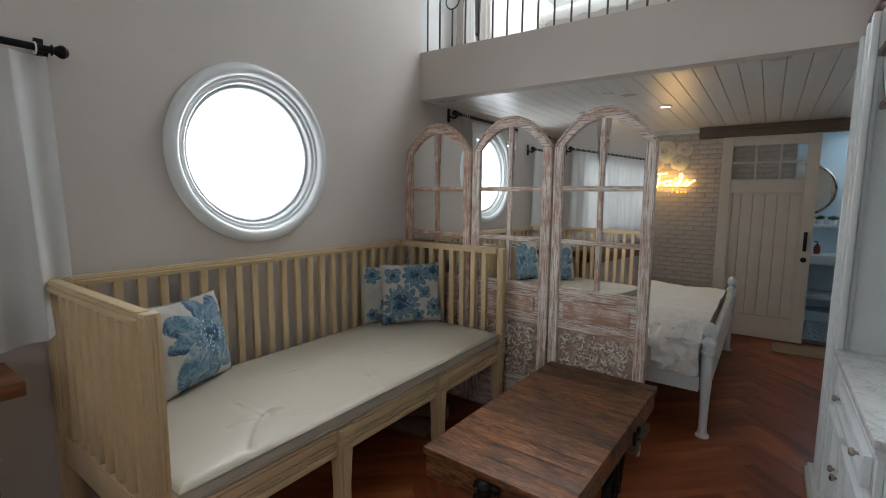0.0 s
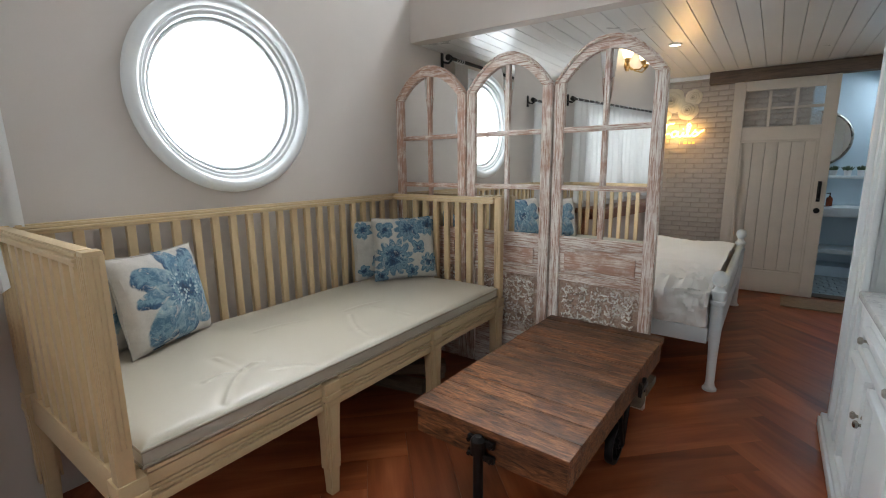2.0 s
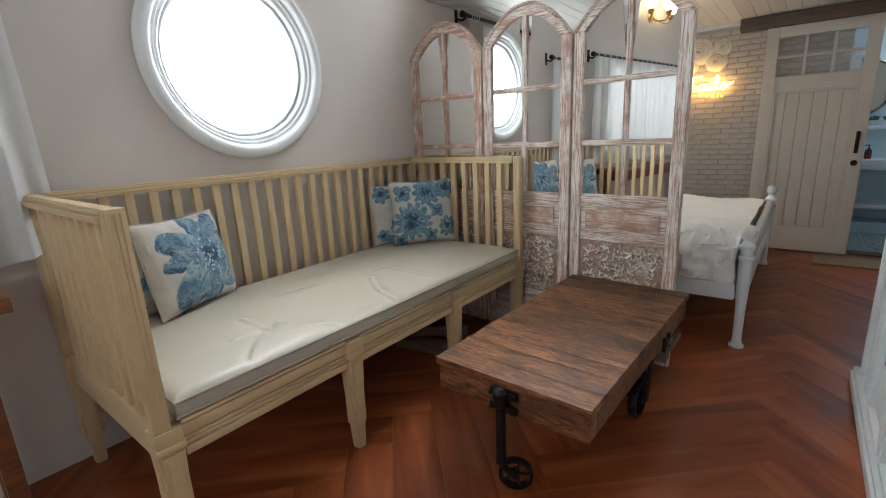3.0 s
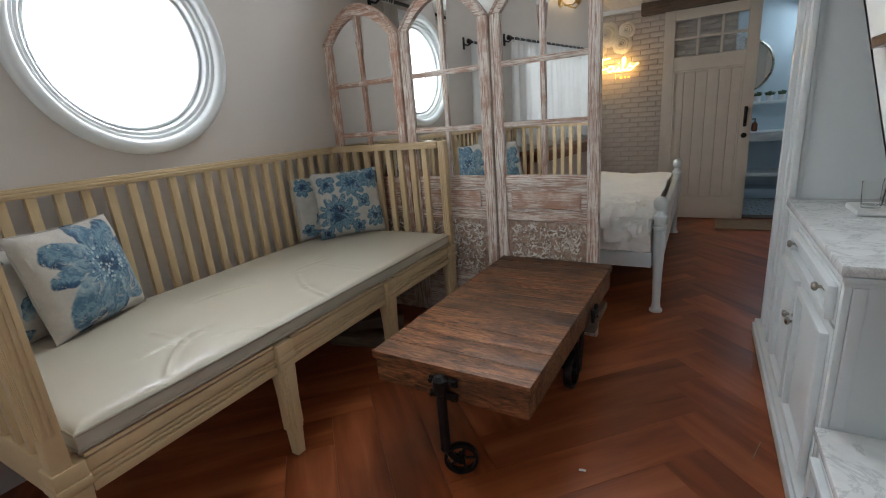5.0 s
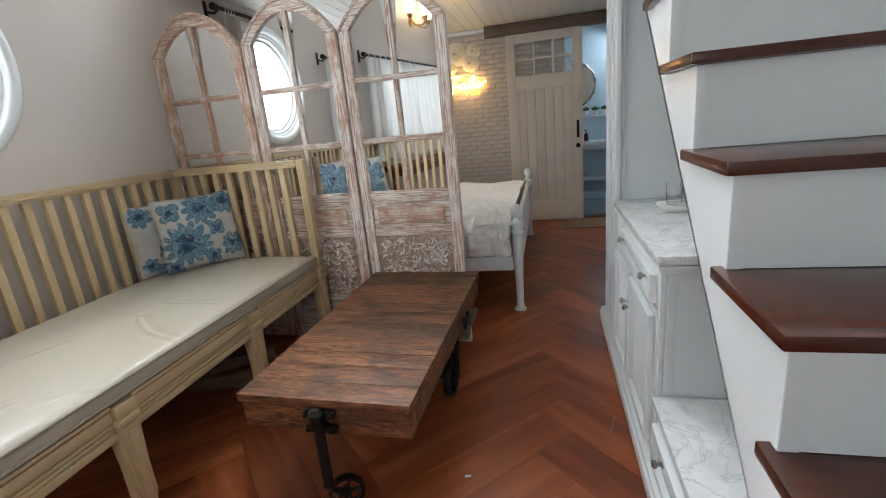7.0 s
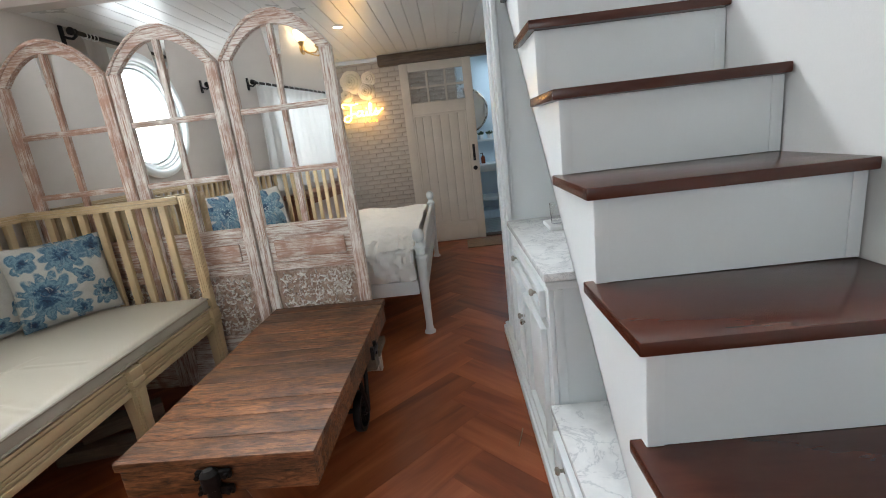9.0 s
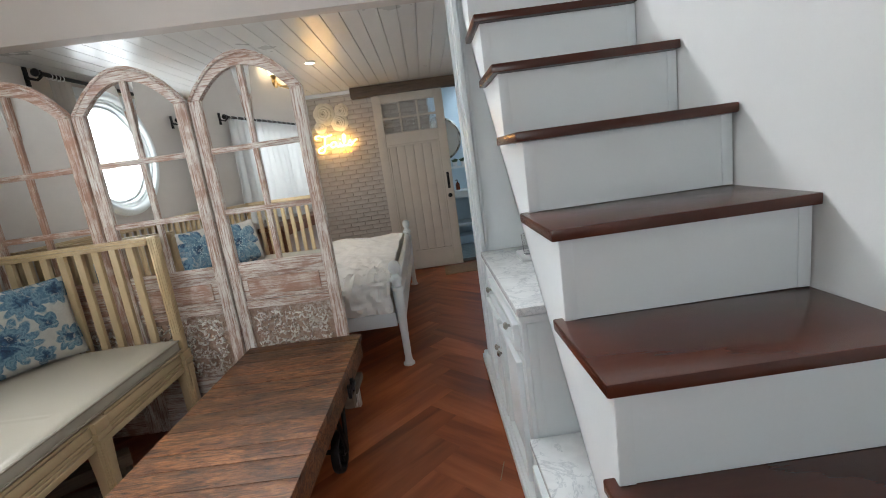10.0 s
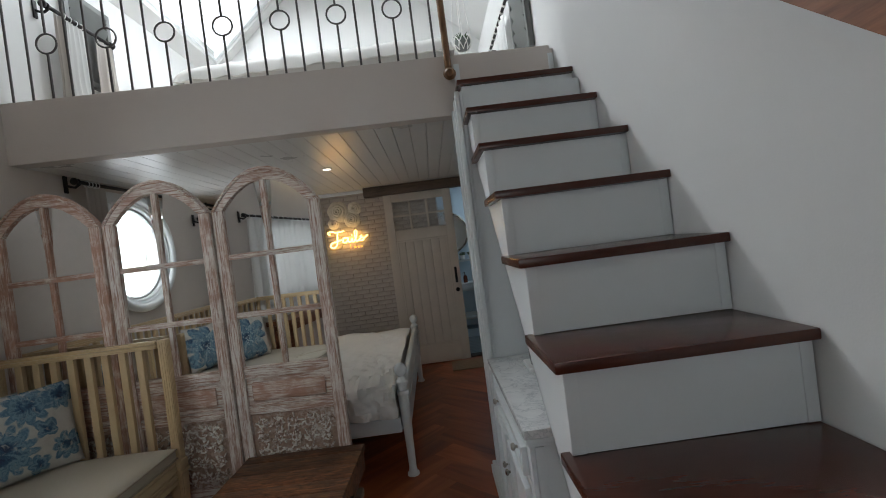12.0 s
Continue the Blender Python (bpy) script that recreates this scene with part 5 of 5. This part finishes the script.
def paper_rose(at, r, seed):
    t = thing("paper_rose", "large ivory paper rose fixed on the brick wall", "paper flower", at, "paper roses over the sign")
    rng = random.Random(seed)
    for ring, (n, rad, lift) in enumerate(((6, 1.0, 0.12), (6, 0.72, 0.3), (5, 0.46, 0.5), (3, 0.24, 0.62))):
        for k in range(n):
            a0 = 2 * math.pi * (k + 0.5 * (ring % 2)) / n + rng.uniform(-0.1, 0.1)
            half = math.pi / n * 1.25

            def fn(u, v, a0=a0, half=half, rad=rad, lift=lift):
                a = a0 + (2 * u - 1) * half * (0.45 + 0.55 * v)
                q = r * rad * v * (1 - 0.12 * abs(2 * u - 1) ** 2)
                y = -r * (lift * v ** 0.6 + 0.12 * math.sin(v * 3.0) - 0.10 * (v > 0.8) * (v - 0.8) * 5) - 0.003 * ring
                return (q * math.cos(a), y, q * math.sin(a))
            part("petal", sheet(bmesh.new(), fn, 6, 5, 0.0012), PAPER, t)


paper_rose(pose(1.225, END - 0.012, 1.87, 0, 10, 0), 0.125, 1)
paper_rose(pose(1.415, END - 0.012, 1.885, 0, 40, 0), 0.082, 2)
paper_rose(pose(1.375, END - 0.012, 1.765, 0, 70, 0), 0.098, 3)
paper_rose(pose(1.16, END - 0.012, 1.74, 0, 70, 0), 0.07, 4)


def downlight():
    t = thing("downlight", "small recessed round ceiling downlight, switched on", "downlight", pose(1.475, 4.77, LOFT_LO))
    part("ring", lathe(bmesh.new(), [(0.045, 0.0), (0.047, -0.004), (0.036, -0.007), (0.033, -0.002)], seg=24), POT, t)
    part("lens", lathe(bmesh.new(), [(0.032, -0.002), (0.032, -0.005)], seg=24), DOWN, t, "glowing lens")


downlight()


# ---- curtains ----
def curtain_rod(name, label, y0, y1, x, z, ring_ys):
    t = thing(name, label, "curtain rod", pose(x, y0, z))
    w = y1 - y0
    part("rod", cyl(bmesh.new(), (0, 0, 0), (0, w, 0), 0.0125), IRON, t)
    for y, s in ((0, -1), (w, 1)):
        part("finial", lathe(bmesh.new(), [(0.013, 0.0), (0.020, 0.004), (0.012, 0.010), (0.015, 0.016), (0.023, 0.028), (0.023, 0.038), (0.014, 0.050), (0.0, 0.055)] if s > 0 else
                             [(0.0, -0.055), (0.014, -0.050), (0.023, -0.038), (0.023, -0.028), (0.015, -0.016), (0.012, -0.010), (0.020, -0.004), (0.013, 0.0)], (0, y, 0), "Y", 16), IRON, t)
        yy = y - s * 0.012
        bm = bmesh.new()
        tube(bm, [(0.0, yy, -0.012), (-0.03, yy, -0.03), (-0.06, yy, -0.022), (-x + 0.012, yy, -0.012)], 0.008, 8)
        box(bm, -x + 0.001, -x + 0.012, yy - 0.014, yy + 0.014, -0.06, 0.05, bevel=0.003)
        part("bracket", bm, IRON, t)
    for y in ring_ys:
        ring = [(0.019 * math.cos(2 * math.pi * i / 14), y - y0, 0.019 * math.sin(2 * math.pi * i / 14) - 0.004) for i in range(14)]
        part("ring", tube(bmesh.new(), ring, 0.003, 6, True), POT, t)
    return t


def curtain(name, label, x, y0, y1, top, bottom, folds, depth, mat, flare=1.0, seed=0):
    def fn(u, v):
        mid = (y0 + y1) / 2
        spread = 1 + (flare - 1) * v
        y = mid + (y0 + u * (y1 - y0) - mid) * spread
        a = u * folds * 2 * math.pi + 0.7 * noise.noise((u * 6, v * 1.5, seed))
        k = depth * (0.55 + 0.6 * v) * (0.8 + 0.5 * noise.noise((u * 9, 0, seed + 3)))
        z = top - v * (top - bottom) + 0.012 * math.sin(a * 0.5) * v
        return (x + k * math.sin(a) + 0.02 * v * noise.noise((u * 4, v * 3, seed)), y + 0.35 * k * math.cos(a), z)
    t = thing(name, label, "curtain")
    part("cloth", sheet(bmesh.new(), fn, int(folds * 12), 24), mat, t)
    return t


curtain_rod("curtain_rod", "black iron curtain rod over the wide window", -1.1, 1.372, 0.085, 1.878, [1.33 - 0.11 * k for k in range(22)])
curtain("curtain", "short white sheer cotton curtain hanging from rings", 0.085, 0.30, 1.355, 1.852, 0.845, 9, 0.034, CURTAIN, 1.04, 1)
curtain("curtain", "short white sheer cotton curtain hanging from rings", 0.085, -1.05, 0.31, 1.852, 0.845, 12, 0.032, CURTAIN, 1.02, 2)
curtain_rod("curtain_rod", "black iron curtain rod in the bedroom", 3.93, 5.75, 0.095, 2.035, [4.0 + 0.03 * k for k in range(4)])
curtain("curtain", "oatmeal linen curtain gathered at the bedroom window", 0.095, 3.98, 4.16, 2.01, 0.45, 4, 0.03, LINEN_CURTAIN, 1.15, 5)


def side_table():
    t = thing("side_table", "red-brown wooden console table under the window", "table", pose(0.03, -0.75, 0))
    part("tabletop", bm_box(0, 0.275, 0, 1.93, 0.735, 0.785, bevel=0.006), SIDE_WOOD, t)
    for x in (0.03, 0.195):
        for y in (0.05, 1.80):
            part("leg", bm_box(x, x + 0.05, y, y + 0.05, 0, 0.734, bevel=0.005), SIDE_WOOD, t)
    part("apron", bm_box(0.05, 0.225, 0.10, 1.80, 0.66, 0.734, bevel=0.004), SIDE_WOOD, t)


side_table()


def sconce():
    t = thing("wall_sconce", "brass wall lamp with three lit glass shades", "wall lamp", pose(0.0, 0.12, 2.36))
    part("backplate", lathe(bmesh.new(), [(0.06, 0.001), (0.062, 0.012), (0.04, 0.022), (0.016, 0.03), (0.0, 0.034)], axis="X", seg=20), BRASS, t)
    for y, x in ((-0.24, 0.12), (0.0, 0.20), (0.24, 0.12)):
        a = part("arm", tube(bmesh.new(), smooth_arm(x, y), 0.008, 8), BRASS, t)
        part("cup", lathe(bmesh.new(), [(0.010, -0.02), (0.030, 0.0), (0.034, 0.03), (0.030, 0.03)], (x, y, 0.0), seg=16), BRASS, a)
        part("shade", lathe(bmesh.new(), [(0.028, 0.02), (0.045, 0.05), (0.062, 0.10), (0.068, 0.14), (0.064, 0.14), (0.055, 0.10), (0.02, 0.03)], (x, y, 0.0), seg=20), BULB, a, "lit frosted glass shade")


def smooth_arm(x, y):
    return [(0.02, 0, 0), (0.06, y * 0.4, -0.05), (x * 0.8, y * 0.85, -0.06), (x, y, -0.02)]


sconce()

# ---- things on the marble and under the daybed ----
def tray_set():
    t = tagged(new("tray", mesh_of("tray", bm_box(2.59, 2.77, 2.90, 3.05, 0.7725, 0.793, bevel=0.008), POT)), "small white tray on the marble slab", "tray")
    for x, y in ((2.635, 2.955), (2.70, 3.00)):
        g = thing("drinking_glass", "clear drinking glass on the white tray", "glass", pose(x, y, 0.7934), "glasses on the tray")
        part("glass", lathe(bmesh.new(), [(0.026, 0.0), (0.032, 0.085), (0.030, 0.085), (0.024, 0.008), (0.0, 0.008)], seg=20), GLASS, g)
    j = thing("jar", "small brown glass jar on the white tray", "jar", pose(2.74, 2.95, 0.7934))
    part("body", lathe(bmesh.new(), [(0.022, 0.0), (0.028, 0.006), (0.028, 0.05), (0.020, 0.062), (0.020, 0.07)], seg=18), AMBER, j)
    part("lid", lathe(bmesh.new(), [(0.022, 0.0705), (0.022, 0.084), (0.018, 0.087), (0.0, 0.087)], seg=18), BRONZE, j)


tray_set()
for k, (x, y, a) in enumerate(((0.52, 2.78, 12), (0.50, 3.00, -6), (0.56, 2.90, 40))):
    z = 0.001 if k < 2 else 0.062
    tagged(new("wood_offcut", mesh_of("wood_offcut", bm_box(-0.16, 0.16, -0.04, 0.04, 0, 0.06, bevel=0.006), SHADED_WOOD)), "pale rough wood offcut stacked under the daybed", "wood", "offcuts under the daybed").matrix_basis = pose(x, y, z, 0, 0, a)


tagged(new("paper_scrap", mesh_of("paper_scrap", sheet(bmesh.new(), lambda u, v: (1.846 + 0.022 * u, 2.304 + 0.009 * v + 0.004 * u, 0.002 + 0.005 * u * (1 - u) + 0.002 * v), 6, 3, 0.0006), POT)), "tiny white paper scrap on the wood floor", "scrap")
# A thin tube stands in for the pale scratch across the boards.
tagged(new("floor_scratch", mesh_of("floor_scratch", tube(bmesh.new(), [(2.356, 2.585, 0.002), (2.372, 2.636, 0.002), (2.388, 2.69, 0.002)], 0.002, 6), JUTE)), "thin raised strip standing for a pale scratch in the wood floor", "straw")


# ---- loft ----
def loft_rail():
    t = thing("loft_railing", "grey iron balustrade with rings along the loft edge", "railing", pose(0, LOFT_Y + 0.05, LOFT_HI, 0, 0, math.degrees(math.atan(SKEW))))
    n = 23
    bar = part("bar", cyl(bmesh.new(), (0, 0, 0), (0, 0, 0.90), 0.0065, seg=10), RAIL_IRON, t, at=pose(0.034, 0, 0))
    k = 1
    ring = None
    half = part("half_bar", cyl(cyl(bmesh.new(), (0, 0, 0), (0, 0, 0.275), 0.0065, seg=10), (0, 0, 0.385), (0, 0, 0.90), 0.0065, seg=10), RAIL_IRON, t, at=pose(0.2502, 0, 0))
    pts = [(0.055 * math.cos(2 * math.pi * i / 28), 0, 0.33 + 0.055 * math.sin(2 * math.pi * i / 28)) for i in range(28)]
    ring = part("ring", tube(bmesh.new(), pts, 0.0055, 8, True), RAIL_IRON, t, at=pose(0.2502, 0, 0))
    for i in range(1, n):
        x = 0.034 + i * 0.1081
        if i % 3 == 2:
            if i > 2:
                again(half, pose(x, 0, 0))
                again(ring, pose(x, 0, 0))
        else:
            again(bar, pose(x, 0, 0))
    part("top_rail", bm_box(0.0, 2.46, -0.02, 0.02, 0.90, 0.93, bevel=0.006), RAIL_IRON, t)
    p = thing("stair_post", "turned brown wooden rail post bolted to the loft edge", "post", pose(2.474, LOFT_Y + 0.045, 2.30))
    part("shaft", cyl(bmesh.new(), (0, 0, 0.0), (0, 0.03, 1.15), 0.020, seg=18), BRONZE, p)
    part("flange", lathe(bmesh.new(), [(0.034, 0.0), (0.036, 0.008), (0.024, 0.02), (0.02, 0.028)], (0, 0.0285, 0.0), "Y", 20), BRONZE, p).matrix_basis = Matrix.Rotation(math.pi, 4, "Z")


loft_rail()


def loft_things():
    z = LOFT_HI + 0.001
    m = thing("loft_mattress", "mattress under a rumpled white quilt on the loft floor", "mattress", pose(0.75, 4.0, z))
    part("base", bm_box(0.06, 1.74, 0.06, 1.86, 0, 0.11, bevel=0.01), WHITE, m)
    part("pad", bm_box(0.02, 1.78, 0.03, 1.9, 0.111, 0.28, bevel=0.04), LINEN, m)

    def quilt(u, v):
        x, y = u * 1.82 - 0.01, v * 1.95 - 0.02
        e = min(u, v, 1 - u, 1 - v)
        f = 0.02 * noise.noise((x * 6, y * 6, 1)) + 0.012 * noise.noise((x * 14, y * 12, 4))
        return (x, y, 0.325 - 0.15 * math.exp(-e / 0.03) + f)
    part("quilt", sheet(bmesh.new(), quilt, 70, 60, 0.01), LINEN, m)
    # side window with a louvred shutter
    for x, y, sgn in ((0.0, 4.32, 1), (W, 4.15, -1)):
        s = thing("shutter", "grey louvred window shutter in the loft wall", "shutter", pose(x, y, z + (0.34 if sgn > 0 else 0.12), 0, 0, 0 if sgn > 0 else 180), "loft shutters")
        for a in (-0.22, 0.18):
            part("stile", bm_box(0.002, 0.04, a, a + 0.04, 0, 0.62, bevel=0.003), SHUTTER, s)
        for a in (0, 0.58):
            part("rail", bm_box(0.002, 0.04, -0.18, 0.18, a, a + 0.04, bevel=0.003), SHUTTER, s)
        for k in range(6):
            part("slat", bm_box(-0.004, 0.004, -0.18, 0.18, -0.05, 0.05), SHUTTER, s, at=pose(0.024, 0, 0.09 + k * 0.088, 0, 24, 0))
    curtain_rod("curtain_rod", "black iron curtain rod in the loft", 3.88, 4.42, 0.09, 3.12, [4.0 + 0.05 * k for k in range(4)])
    curtain("curtain", "white and oatmeal curtain gathered in the loft", 0.09, 4.02, 4.17, 3.10, 2.45, 4, 0.022, CURTAIN, 1.6, 7)
    curtain("curtain", "dark oatmeal linen curtain bunched in the loft", 0.09, 3.92, 4.00, 3.10, 2.45, 2, 0.022, LINEN_CURTAIN, 1.1, 8)
    curtain("curtain", "oatmeal linen curtain drawn back in the loft", 0.09, 4.28, 4.44, 3.10, 2.45, 3, 0.022, LINEN_CURTAIN, 1.5, 9)
    p = thing("hanging_planter", "white macrame hanging planter with a small plant", "planter", pose(2.74, 5.0, 3.06))
    bm = bmesh.new()
    lathe(bm, [(0.03, -0.05), (0.06, -0.04), (0.075, 0.03), (0.07, 0.03), (0.05, -0.03)], seg=16)
    part("pot", bm, SHUTTER, p)
    bm = bmesh.new()
    for k in range(8):
        for d in (-1, 1):
            pts = []
            for i in range(8):
                a = 2 * math.pi * k / 8 + d * i * 0.11
                r = 0.045 + 0.038 * math.sin(min(1, i / 5) * 1.6)
                pts.append((r * math.cos(a), r * math.sin(a), -0.06 + 0.016 * i))
            tube(bm, pts, 0.004, 5)
    part("net", bm, ROPE, p)
    bm = bmesh.new()
    for k in range(4):
        a = 2 * math.pi * k / 4
        cyl(bm, (0.08 * math.cos(a), 0.08 * math.sin(a), 0.05), (0, 0, 0.925), 0.003, seg=6)
    part("cords", bm, ROPE, p)
    bm = bmesh.new()
    rng = random.Random(3)
    for k in range(30):
        a = rng.random() * 6.28
        q = Vector((0.07 * math.cos(a), 0.07 * math.sin(a), 0.03 + rng.random() * 0.05))
        cyl(bm, (0, 0, 0.02), q, 0.012, 0.002, 5)
    part("leaves", bm, LEAF, p)
    r = thing("curtain_rod", "dark curtain rod with white rings on the loft wall", "curtain rod", pose(W - 0.06, 4.25, 3.07))
    part("rod", cyl(bmesh.new(), (0, 0, 0), (0, 1.1, 0), 0.012, seg=12), IRON, r)
    for k in range(9):
        part("ring", cyl(bmesh.new(), (0, 0.05 + k * 0.11, 0), (0, 0.07 + k * 0.11, 0), 0.017, seg=12), ROPE, r)
    for y in (0.1, 1.0):
        part("bracket", cyl(bmesh.new(), (0, y, 0), (0.058, y, 0), 0.008, seg=8), IRON, r)
    curtain("curtain", "white curtain panel beside the loft shutter", W - 0.06, 4.50, 4.75, 3.05, 2.45, 3, 0.02, CURTAIN, 1.0, 12)


loft_things()

# ---- pieces: floor planks and bricks ----


def clip(poly, axis, limit, keep_less):
    out = []
    for i, p in enumerate(poly):
        q = poly[(i + 1) % len(poly)]
        a, b = (p[axis] <= limit) == keep_less, (q[axis] <= limit) == keep_less
        if a:
            out.append(p)
        if a != b:
            k = (limit - p[axis]) / (q[axis] - p[axis])
            out.append((p[0] + k * (q[0] - p[0]), p[1] + k * (q[1] - p[1])))
    return out


def herringbone():
    w, n = 0.178, 5
    ln = w * n
    c = math.sqrt(0.5)
    x0, x1, y0, y1 = 0.0, W, BACK, END + 0.0
    shared = {}
    for b in range(-14, 15):
        for k in range(-60, 61):
            for up in (0, 1):
                ox, oy = k * w + b * ln, k * w - b * ln
                if up:
                    ax, ay, bx, by = ox + ln, oy + w - ln, ox + ln + w, oy + w
                else:
                    ax, ay, bx, by = ox, oy, ox + ln, oy + w
                mx, my = (ax + bx) / 2, (ay + by) / 2
                cx, cy = c * (mx - my) + 1.59, c * (mx + my) + 0.188
                if not (x0 - 0.5 < cx < x1 + 0.5 and y0 - 0.5 < cy < y1 + 0.5):
                    continue
                g = 0.0004
                hx, hy = (ln / 2 - g, w / 2 - g)
                ang = radians(45 + (90 if up else 0))
                ca, sa = math.cos(ang), math.sin(ang)
                quad = [(sx * hx, sy * hy) for sx, sy in ((-1, -1), (1, -1), (1, 1), (-1, 1))]
                world_quad = [(cx + p[0] * ca - p[1] * sa, cy + p[0] * sa + p[1] * ca) for p in quad]
                poly = world_quad
                for axis, limit, less in ((0, x1, True), (0, x0, False), (1, y1, True), (1, y0, False)):
                    poly = clip(poly, axis, limit, less) if poly else poly
                if len(poly) < 3:
                    continue
                whole = len(poly) == 4 and all(abs(a[0] - b2[0]) < 1e-6 and abs(a[1] - b2[1]) < 1e-6 for a, b2 in zip(poly, world_quad))
                if whole and "plank" in shared:
                    me = shared["plank"]
                else:
                    local = quad if whole else [((p[0] - cx) * ca + (p[1] - cy) * sa, -(p[0] - cx) * sa + (p[1] - cy) * ca) for p in poly]
                    bm = bmesh.new()
                    vs = [bm.verts.new((-p[1], p[0], 0.0)) for p in local]
                    lo = [bm.verts.new((-p[1], p[0], -0.011)) for p in local]
                    bm.faces.new(vs)
                    for i in range(len(vs)):
                        j = (i + 1) % len(vs)
                        bm.faces.new((vs[i], vs[j], lo[j], lo[i]))
                    me = mesh_of("plank", bm, FLOOR, False)
                    if whole:
                        shared["plank"] = me
                o = new("plank", me)
                o.parent = floor_base
                # the plank's long side is the mesh y axis
                o.matrix_basis = Matrix(((sa, ca, 0, cx), (-ca, sa, 0, cy), (0, 0, 1, 0), (0, 0, 0, 1)))


herringbone()


def bricks():
    bw, bh, g = 0.155, 0.043, 0.0065
    rng = random.Random(9)
    half, full = None, None

    def brick_mesh(w):
        bm = bmesh.new()
        box(bm, -w / 2, w / 2, -0.011, 0.004, -bh / 2, bh / 2, bevel=0.004)
        return mesh_of("brick", bm, BRICK)
    full, half = brick_mesh(bw), brick_mesh((bw - g) / 2)
    rest = bmesh.new()
    row = 0
    z = bh / 2 + 0.006
    while z + bh / 2 < LOFT_LO:
        x = 0.02
        first = row % 2
        while x < 2.355:
            w = (bw - g) / 2 if first else bw
            first = False
            if x + w > 2.36:
                w = (bw - g) / 2
                if x + w > 2.36:
                    break
            cx = x + w / 2
            if cx > 1.02 and z > 0.33:
                o = new("brick", full if w == bw else half)
                o.parent = end_wall
                o.matrix_basis = pose(cx, END - rng.uniform(0.0, 0.003), z, 0, rng.uniform(-0.4, 0.4), 0)
            else:
                box(rest, x, x + w, END - 0.011, END + 0.004, z - bh / 2, z + bh / 2)
            x += w + g
        z += bh + g
        row += 1
    o = part("brick_rest", rest, BRICK, end_wall)
    o["kind"] = "stuff"


bricks()
